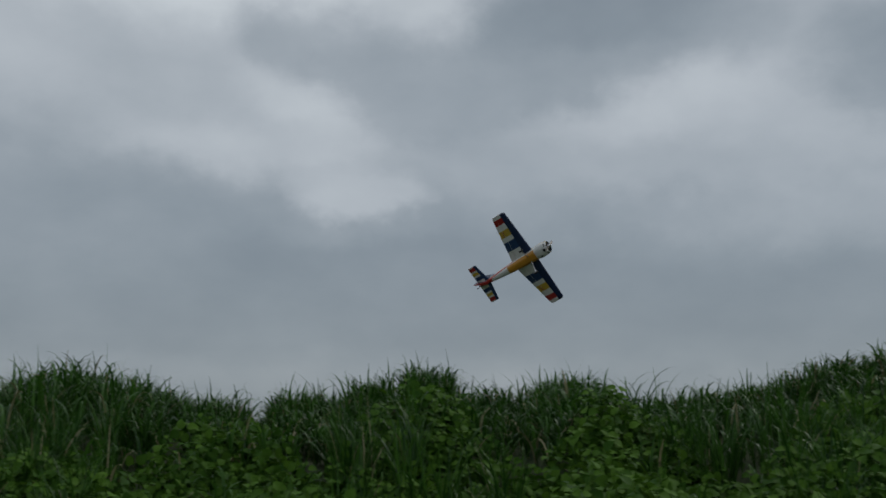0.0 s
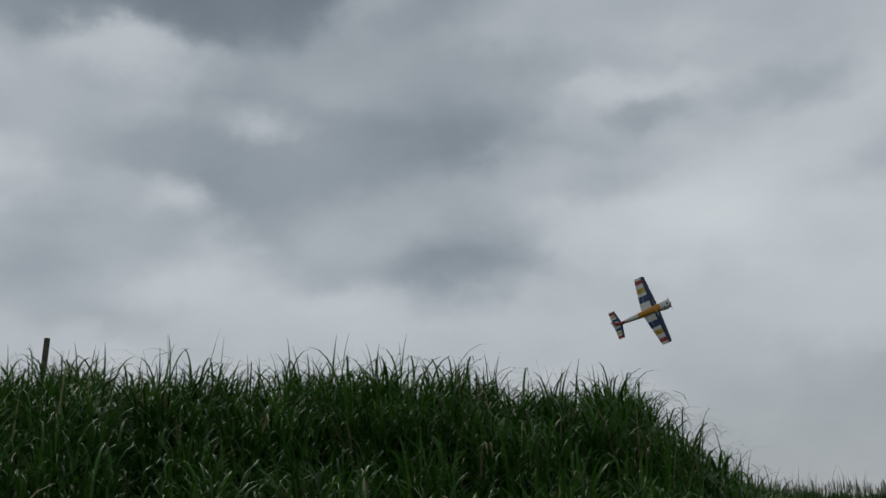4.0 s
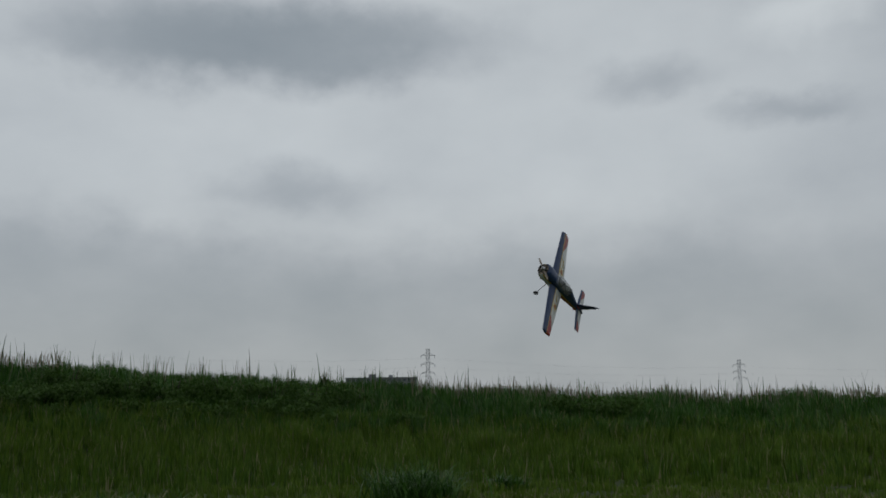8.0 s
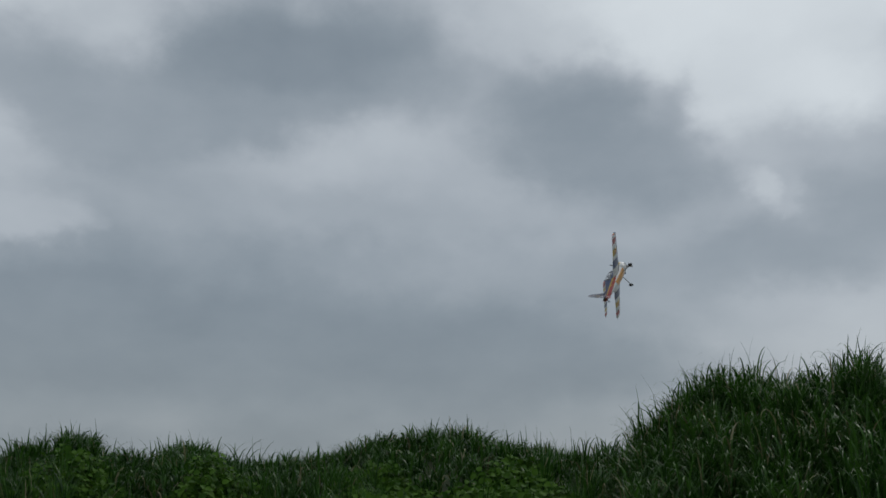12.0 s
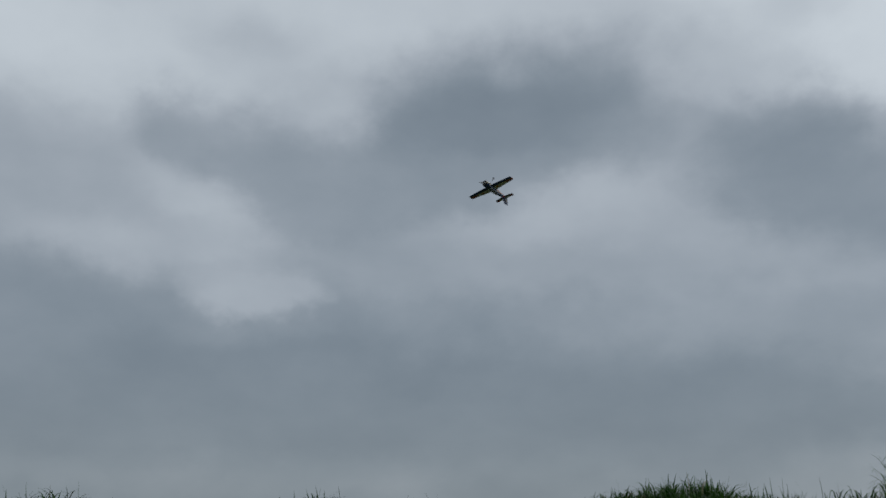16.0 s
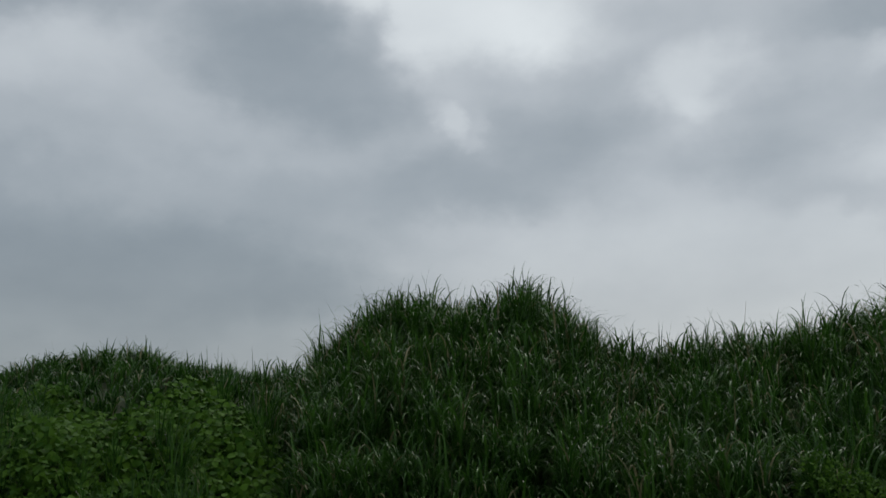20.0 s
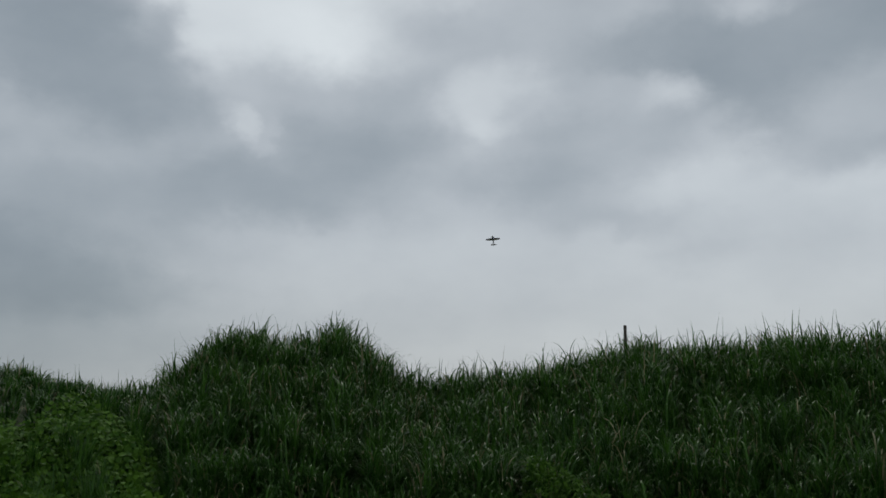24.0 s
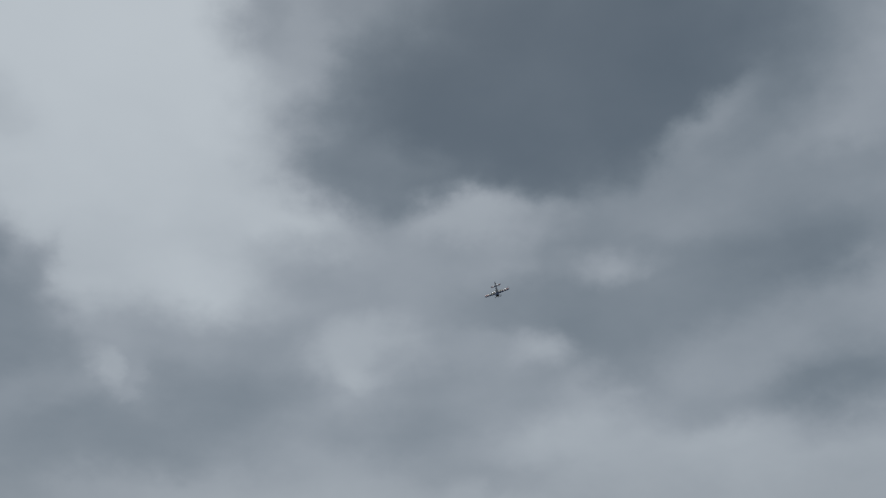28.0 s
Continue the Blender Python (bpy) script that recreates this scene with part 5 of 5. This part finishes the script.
    flight = [
        (0.000, pose(-8.844, 13.351, 4.036, -54.0, -21.2, 0.9)),
        (0.100, pose(-8.067, 13.738, 4.040, -97.9, -24.6, 5.2)),
        (0.200, pose(-7.172, 13.772, 3.933, -140.3, -24.8, 3.9)),
        (0.300, pose(-6.416, 13.912, 3.929, -169.9, -23.5, 0.7)),
        (0.400, pose(-5.714, 14.010, 3.894, 143.0, -28.7, 2.4)),
        (0.500, pose(-5.008, 14.110, 3.885, 109.1, -26.9, -9.9)),
        (0.600, pose(-4.308, 14.345, 3.925, 62.6, -29.0, 1.8)),
        (0.700, pose(-3.489, 14.258, 3.912, 20.2, -41.7, 16.7)),
        (0.800, pose(-2.709, 14.438, 3.994, -17.7, -37.5, 1.7)),
        (0.900, pose(-1.928, 14.583, 4.096, -79.5, -38.1, 13.3)),
        (1.000, pose(-1.065, 14.573, 4.107, -97.9, -34.4, -9.1)),
        (1.100, pose(-0.224, 14.497, 4.116, -140.1, -34.6, -4.4)),
        (1.200, pose(0.559, 14.383, 4.183, -167.9, -34.5, -8.6)),
        (1.300, pose(1.379, 14.332, 4.275, 147.6, -36.5, -9.0)),
        (1.400, pose(2.143, 14.245, 4.365, 111.8, -31.0, -33.8)),
        (1.500, pose(2.941, 14.262, 4.475, 66.9, -39.9, -10.2)),
        (1.600, pose(3.765, 14.394, 4.614, 26.4, -44.1, -5.4)),
        (1.700, pose(4.414, 14.057, 4.629, -23.3, -44.7, 4.7)),
        (1.800, pose(5.073, 13.727, 4.688, -68.3, -43.0, 9.2)),
        (1.900, pose(5.803, 13.629, 4.784, -110.2, -42.2, 10.4)),
        (2.000, pose(6.356, 13.135, 4.737, -153.2, -38.7, 20.3)),
        (2.100, pose(6.892, 12.701, 4.696, 176.6, -36.4, 21.1)),
        (2.200, pose(7.651, 12.622, 4.744, 148.1, -34.2, 13.1)),
        (2.300, pose(8.371, 12.665, 4.891, 109.6, -31.2, 25.0)),
        (2.400, pose(8.812, 12.379, 4.848, 72.2, -32.0, 28.1)),
        (2.500, pose(9.406, 12.361, 4.802, 32.5, -36.6, 29.3)),
        (2.600, pose(9.996, 12.365, 4.773, 1.0, -37.8, 23.1)),
        (2.700, pose(10.577, 12.407, 4.773, -30.2, -38.7, 16.6)),
        (2.800, pose(11.147, 12.482, 4.799, -61.3, -39.2, 10.0)),
        (2.900, pose(11.708, 12.584, 4.847, -92.3, -39.3, 3.4)),
        (3.000, pose(12.258, 12.706, 4.914, -123.4, -39.1, -3.3)),
        (3.100, pose(12.798, 12.842, 4.995, -154.5, -38.4, -9.8)),
        (3.200, pose(13.327, 12.988, 5.088, 174.2, -37.5, -16.2)),
        (3.300, pose(13.845, 13.136, 5.188, 142.7, -36.1, -22.4)),
        (3.400, pose(14.352, 13.280, 5.292, 110.9, -34.5, -28.4)),
        (3.500, pose(14.847, 13.416, 5.397, 78.8, -32.6, -34.1)),
        (3.600, pose(15.330, 13.536, 5.499, 46.4, -30.4, -39.6)),
        (3.700, pose(15.801, 13.635, 5.593, 13.7, -28.1, -44.8)),
        (3.800, pose(16.260, 13.707, 5.677, -19.2, -25.5, -49.8)),
        (3.900, pose(16.706, 13.746, 5.747, -52.5, -22.8, -54.6)),
        (4.000, pose(17.139, 13.746, 5.800, -86.1, -19.9, -59.2)),
        (4.100, pose(17.559, 13.701, 5.831, -119.9, -16.9, -63.6)),
        (4.200, pose(17.965, 13.605, 5.836, -154.0, -13.9, -67.9)),
        (4.300, pose(18.358, 13.451, 5.814, 171.6, -10.7, -72.1)),
        (4.400, pose(18.737, 13.235, 5.759, 137.0, -7.5, -76.1)),
        (4.500, pose(19.102, 12.950, 5.668, 102.2, -4.3, -80.2)),
        (4.600, pose(19.460, 12.628, 5.558, 68.5, -9.1, -67.3)),
        (4.700, pose(19.747, 12.116, 5.370, 22.8, -11.0, -80.3)),
        (4.800, pose(20.132, 11.558, 5.218, -9.2, -15.4, -77.8)),
        (4.900, pose(20.483, 10.981, 5.076, -48.0, -13.0, -93.1)),
        (5.000, pose(20.776, 10.434, 4.917, -73.0, -13.9, -100.2)),
        (5.100, pose(21.067, 10.012, 4.781, -103.4, -17.9, -99.3)),
        (5.200, pose(21.115, 9.567, 4.584, -120.2, -14.6, -107.2)),
        (5.300, pose(21.228, 9.129, 4.445, -126.3, -17.0, -105.0)),
        (5.400, pose(21.264, 8.630, 4.322, -166.7, -14.8, -107.0)),
        (5.500, pose(21.250, 8.028, 4.184, 148.8, -17.6, -117.9)),
        (5.600, pose(21.755, 7.290, 3.900, 99.7, -20.4, -130.2)),
        (5.700, pose(21.361, 6.598, 3.801, 57.5, -14.4, -119.3)),
        (5.800, pose(21.360, 5.910, 3.673, 9.9, -15.2, -124.4)),
        (5.900, pose(21.313, 5.289, 3.617, -13.3, -18.9, -127.7)),
        (6.000, pose(21.776, 4.690, 3.660, -54.5, -21.3, -132.0)),
        (6.100, pose(21.750, 3.911, 3.620, -88.5, -18.5, -141.1)),
        (6.200, pose(21.469, 3.125, 3.486, -116.7, -24.7, -147.0)),
        (6.300, pose(21.330, 2.493, 3.444, -149.5, -22.0, -151.9)),
        (6.400, pose(21.022, 1.875, 3.455, 172.9, -24.2, -159.5)),
        (6.500, pose(20.913, 1.307, 3.488, 129.6, -27.2, -161.5)),
        (6.600, pose(20.356, 0.716, 3.474, 91.9, -27.7, -170.8)),
        (6.700, pose(20.054, 0.247, 3.507, 60.7, -29.4, -174.8)),
        (6.800, pose(19.756, -0.173, 3.491, 34.4, -27.1, -177.2)),
        (6.900, pose(19.576, -0.538, 3.530, -7.0, -23.2, 179.5)),
        (7.000, pose(19.231, -0.914, 3.585, -48.6, -17.8, 175.7)),
        (7.100, pose(18.838, -1.301, 3.566, -84.0, -12.3, 167.5)),
        (7.200, pose(18.429, -1.635, 3.512, -112.9, -12.6, 162.4)),
        (7.300, pose(18.036, -1.796, 3.456, -148.8, -13.1, 159.4)),
        (7.400, pose(17.797, -1.840, 3.474, 168.5, -9.1, 154.3)),
        (7.500, pose(17.432, -1.764, 3.442, 125.8, -11.2, 148.1)),
        (7.600, pose(16.904, -1.574, 3.339, 88.3, -14.8, 142.7)),
        (7.700, pose(16.507, -1.327, 3.204, 51.5, -19.1, 143.5)),
        (7.800, pose(16.198, -1.091, 3.113, 7.4, -22.6, 146.5)),
        (7.900, pose(15.848, -0.898, 3.039, -40.9, -26.2, 146.1)),
        (8.000, pose(15.431, -0.796, 2.982, -92.3, -23.2, 149.6)),
        (8.100, pose(15.001, -0.584, 2.926, -129.5, -22.7, 148.5)),
        (8.200, pose(14.671, -0.241, 2.892, -160.5, -24.0, 148.5)),
        (8.300, pose(14.391, 0.180, 2.925, 162.9, -25.4, 140.8)),
        (8.400, pose(14.105, 0.701, 2.982, 118.1, -32.2, 141.4)),
        (8.500, pose(13.567, 1.187, 2.970, 76.7, -34.6, 139.8)),
        (8.600, pose(12.841, 1.624, 2.894, 40.0, -35.7, 147.9)),
        (8.700, pose(12.555, 2.108, 2.920, 6.5, -41.6, 152.3)),
        (8.800, pose(12.177, 2.584, 2.963, -40.7, -39.8, 158.1)),
        (8.900, pose(11.671, 3.052, 3.078, -86.7, -36.8, 165.1)),
        (9.000, pose(11.310, 3.511, 3.250, -127.6, -31.5, 167.0)),
        (9.100, pose(10.890, 3.948, 3.420, -156.5, -23.1, 167.8)),
        (9.200, pose(10.687, 4.463, 3.657, 173.0, -21.0, 166.7)),
        (9.300, pose(10.257, 4.831, 3.765, 126.0, -30.7, 156.3)),
        (9.400, pose(9.925, 5.278, 3.879, 96.9, -25.3, 166.3)),
        (9.500, pose(9.253, 5.562, 3.847, 58.3, -21.9, 169.3)),
        (9.600, pose(8.977, 6.097, 3.902, 35.9, -24.2, 167.4)),
        (9.700, pose(8.690, 6.614, 3.967, 1.6, -32.3, 159.5)),
        (9.800, pose(8.013, 6.864, 3.938, -35.0, -31.1, 160.4)),
        (9.867, pose(8.002, 7.330, 4.057, -62.0, -34.7, 141.4)),
        (9.900, pose(7.843, 7.644, 4.125, -87.8, -35.2, 121.4)),
        (10.000, pose(6.455, 7.153, 3.851, -118.7, -23.1, 169.4)),
        (10.100, pose(6.235, 7.844, 4.054, -129.8, -34.2, 138.2)),
        (10.200, pose(5.495, 7.946, 4.072, -172.2, -34.4, 135.6)),
        (10.300, pose(4.521, 7.748, 4.003, 145.5, -34.5, 132.9)),
        (10.400, pose(3.712, 7.706, 3.989, 107.6, -38.1, 125.6)),
        (10.500, pose(3.040, 7.849, 3.968, 81.9, -37.8, 122.8)),
        (10.600, pose(2.715, 8.575, 4.100, 43.9, -39.7, 127.0)),
        (10.700, pose(2.078, 8.476, 4.012, 1.5, -42.4, 125.8)),
        (10.800, pose(1.531, 8.617, 4.043, -40.5, -42.3, 125.1)),
        (10.900, pose(0.991, 9.110, 4.175, -76.3, -39.9, 120.6)),
        (11.000, pose(0.424, 9.482, 4.266, -104.3, -38.0, 117.3)),
        (11.100, pose(-0.078, 9.637, 4.267, -131.0, -39.0, 114.5)),
        (11.200, pose(-0.521, 10.105, 4.409, -157.2, -38.2, 101.5)),
        (11.300, pose(-0.852, 10.371, 4.507, 168.6, -34.1, 99.1)),
        (11.400, pose(-1.155, 10.763, 4.577, 133.3, -35.8, 91.1)),
        (11.500, pose(-1.359, 11.153, 4.598, 102.6, -33.7, 86.8)),
        (11.600, pose(-1.539, 11.790, 4.662, 73.1, -31.4, 83.1)),
        (11.700, pose(-1.635, 12.338, 4.658, 35.7, -36.9, 84.2)),
        (11.800, pose(-1.738, 12.908, 4.700, -2.8, -38.0, 84.3)),
        (11.900, pose(-1.848, 13.281, 4.696, -43.6, -36.5, 78.7)),
        (12.000, pose(-1.967, 13.849, 4.744, -80.6, -38.3, 81.6)),
        (12.100, pose(-2.009, 14.096, 4.701, -109.0, -41.2, 77.5)),
        (12.200, pose(-1.901, 14.655, 4.761, -135.2, -44.6, 76.2)),
        (12.300, pose(-1.719, 15.315, 4.870, -167.7, -50.5, 73.5)),
        (12.400, pose(-1.585, 15.673, 5.037, 156.2, -57.4, 66.5)),
        (12.500, pose(-1.536, 15.558, 5.154, 88.7, -70.3, 71.1)),
        (12.600, pose(-1.512, 15.541, 5.304, 38.9, -72.2, 79.3)),
        (12.700, pose(-1.534, 15.704, 5.519, -12.7, -73.7, 89.1)),
        (12.800, pose(-1.599, 16.027, 5.788, -65.7, -74.7, 100.5)),
        (12.900, pose(-1.704, 16.489, 6.105, -119.7, -75.0, 112.8)),
        (13.000, pose(-1.844, 17.067, 6.462, -173.7, -74.6, 125.1)),
        (13.100, pose(-2.015, 17.741, 6.850, 133.4, -73.6, 136.4)),
        (13.200, pose(-2.215, 18.489, 7.262, 82.0, -72.1, 146.1)),
        (13.300, pose(-2.438, 19.290, 7.689, 32.2, -70.2, 154.2)),
        (13.400, pose(-2.682, 20.123, 8.123, -16.1, -68.0, 160.9)),
        (13.500, pose(-2.943, 20.967, 8.557, -63.2, -65.6, 166.3)),
        (13.600, pose(-3.216, 21.800, 8.982, -109.3, -63.0, 170.7)),
        (13.700, pose(-3.499, 22.600, 9.391, -154.6, -60.3, 174.4)),
        (13.800, pose(-3.787, 23.347, 9.776, 160.6, -57.5, 177.6)),
        (13.900, pose(-4.076, 24.020, 10.127, 116.2, -54.6, -179.7)),
        (14.000, pose(-4.363, 24.596, 10.439, 72.3, -51.7, -177.4)),
        (14.100, pose(-4.643, 25.055, 10.702, 28.6, -48.7, -175.4)),
        (14.200, pose(-4.914, 25.375, 10.908, -14.9, -45.7, -173.5)),
        (14.300, pose(-5.172, 25.535, 11.050, -58.1, -42.7, -171.9)),
        (14.400, pose(-5.412, 25.514, 11.119, -101.2, -39.7, -170.4)),
        (14.500, pose(-5.631, 25.290, 11.107, -144.1, -36.6, -169.1)),
        (14.600, pose(-5.837, 24.958, 11.053, -107.3, -42.7, -175.4)),
        (14.700, pose(-6.216, 24.830, 11.031, -90.0, -43.8, -177.9)),
        (14.800, pose(-6.723, 24.875, 11.093, -77.9, -43.0, -162.9)),
        (14.900, pose(-7.217, 24.843, 11.127, -63.7, -44.0, -145.6)),
        (15.000, pose(-7.660, 24.615, 11.137, -33.0, -45.0, -145.0)),
        (15.100, pose(-8.128, 24.540, 11.237, -5.2, -45.5, -141.6)),
        (15.200, pose(-8.599, 24.515, 11.333, 20.3, -40.2, -139.8)),
        (15.300, pose(-9.005, 24.261, 11.359, 44.6, -42.8, -143.0)),
        (15.400, pose(-9.406, 24.052, 11.429, 49.6, -27.1, -121.3)),
        (15.500, pose(-9.780, 23.828, 11.426, 67.1, -24.5, -119.6)),
        (15.600, pose(-10.312, 23.794, 11.507, 85.6, -20.1, -114.8)),
        (15.700, pose(-10.728, 23.485, 11.519, 105.3, -15.4, -112.8)),
        (15.800, pose(-11.068, 23.051, 11.477, 168.9, -12.1, -107.4)),
        (16.000, pose(-11.611, 22.049, 11.296, -166.6, -5.1, -93.3)),
        (16.200, pose(-12.259, 21.344, 11.147, -105.0, -13.1, -76.0)),
        (16.400, pose(-12.546, 20.189, 10.715, -53.9, -22.2, -67.4)),
        (16.600, pose(-12.554, 19.062, 10.279, -4.6, -29.2, -59.6)),
        (16.800, pose(-12.608, 18.370, 10.156, 26.7, -31.1, -55.5)),
        (17.000, pose(-12.275, 17.609, 10.072, 55.7, -27.4, -42.0)),
        (17.200, pose(-11.434, 16.511, 9.728, 82.5, -13.0, -27.9)),
        (17.400, pose(-10.697, 15.715, 9.397, 116.9, 3.0, -11.9)),
        (17.600, pose(-9.872, 15.232, 8.961, 171.4, 5.8, 9.9)),
        (17.800, pose(-8.900, 15.132, 8.375, -128.0, -3.6, 30.1)),
        (18.000, pose(-7.156, 14.590, 7.226, -80.2, -23.1, 54.8)),
        (18.200, pose(-6.031, 15.855, 6.752, -25.2, -27.5, 47.8)),
        (18.300, pose(-5.367, 16.116, 6.505, -5.3, -28.9, 48.9)),
        (18.400, pose(-4.751, 16.232, 6.391, 14.6, -30.4, 50.0)),
        (18.500, pose(-4.136, 16.348, 6.340, 34.4, -31.9, 51.1)),
        (18.600, pose(-3.479, 16.612, 6.279, 54.2, -33.3, 52.3)),
        (18.800, pose(-2.090, 17.384, 6.101, 91.0, -22.0, 62.8)),
        (19.000, pose(-0.916, 17.684, 5.549, 133.8, -12.0, 73.7)),
        (19.100, pose(-0.435, 19.087, 5.508, 166.7, -19.2, 83.7)),
        (19.200, pose(0.028, 19.605, 5.299, -151.8, -17.7, 81.7)),
        (19.300, pose(0.438, 19.908, 5.052, -109.1, -16.6, 81.0)),
        (19.400, pose(0.837, 20.437, 4.859, -73.0, -16.8, 80.0)),
        (19.800, pose(1.897, 26.091, 3.648, -68.2, -29.5, 82.4)),
        (20.233, pose(2.956, 31.745, 2.436, -64.2, -42.1, 85.6)),
        (20.633, pose(4.657, 39.685, 2.273, -62.0, -54.5, 90.3)),
        (21.033, pose(6.513, 48.179, 2.364, -64.1, -66.7, 99.2)),
        (21.467, pose(8.862, 56.290, 2.550, -81.6, -77.4, 123.5)),
        (21.867, pose(11.528, 64.155, 2.796, -143.0, -79.9, -168.2)),
        (22.267, pose(14.226, 72.006, 3.250, -174.0, -70.7, -130.4)),
        (22.667, pose(17.081, 79.786, 4.714, -179.2, -58.8, -118.4)),
        (23.100, pose(20.607, 84.858, 7.897, -178.0, -46.4, -112.6)),
        (23.500, pose(24.908, 86.794, 13.070, -174.5, -33.8, -109.1)),
        (23.700, pose(24.395, 86.491, 15.559, -174.9, -36.4, -112.7)),
        (24.000, pose(23.635, 85.816, 20.020, -175.3, -38.1, -112.5)),
        (24.300, pose(22.215, 84.347, 23.587, -172.3, -39.2, -111.1)),
        (24.600, pose(21.066, 80.576, 28.896, -161.4, -45.3, -110.3)),
        (25.000, pose(19.424, 74.013, 38.412, -163.8, -37.3, -108.8)),
        (25.400, pose(18.563, 70.083, 43.270, -162.4, -23.7, -105.1)),
        (25.600, pose(18.926, 68.718, 44.210, -173.5, -10.7, -103.1)),
        (25.800, pose(19.328, 66.390, 44.716, -169.3, 1.4, -97.5)),
        (26.000, pose(19.275, 63.358, 43.776, -151.7, 14.1, -96.5)),
        (26.200, pose(18.931, 59.483, 41.387, -118.8, 22.6, -99.0)),
        (26.400, pose(18.821, 55.430, 39.260, -85.8, 28.9, -103.4)),
        (26.600, pose(18.715, 52.763, 37.949, -59.8, 34.7, -109.4)),
        (26.800, pose(18.362, 50.957, 36.135, -27.9, 35.7, -107.3)),
        (27.000, pose(18.319, 49.144, 33.718, 2.3, 39.0, -111.8)),
        (27.200, pose(17.721, 45.294, 30.687, 20.1, 41.7, -101.3)),
        (27.400, pose(17.180, 42.317, 28.082, 30.0, 39.8, -100.7)),
        (27.600, pose(17.035, 40.638, 25.480, 28.9, 42.2, -104.0)),
        (27.800, pose(17.105, 39.821, 22.983, 26.1, 38.5, -107.0)),
        (28.000, pose(17.427, 39.689, 21.211, 23.6, 52.6, -106.2)),
    ]
    walk(PLANE, flight)
    hinge, helm = Vector((-0.515, 0, 0)), []
    for t, m in flight:
        turn = Matrix.Rotation(radians(-24) * math.sin(m.to_euler("XYZ").x), 4, "Z")
        helm.append((t, Matrix.Translation(hinge) @ turn @ Matrix.Translation(-hinge)))
    walk(RUDDER, helm)
    walk(PROP, [(i / 30, pose(0.455, 0, 0, (i * 77) % 360)) for i in range(841)])


motions()
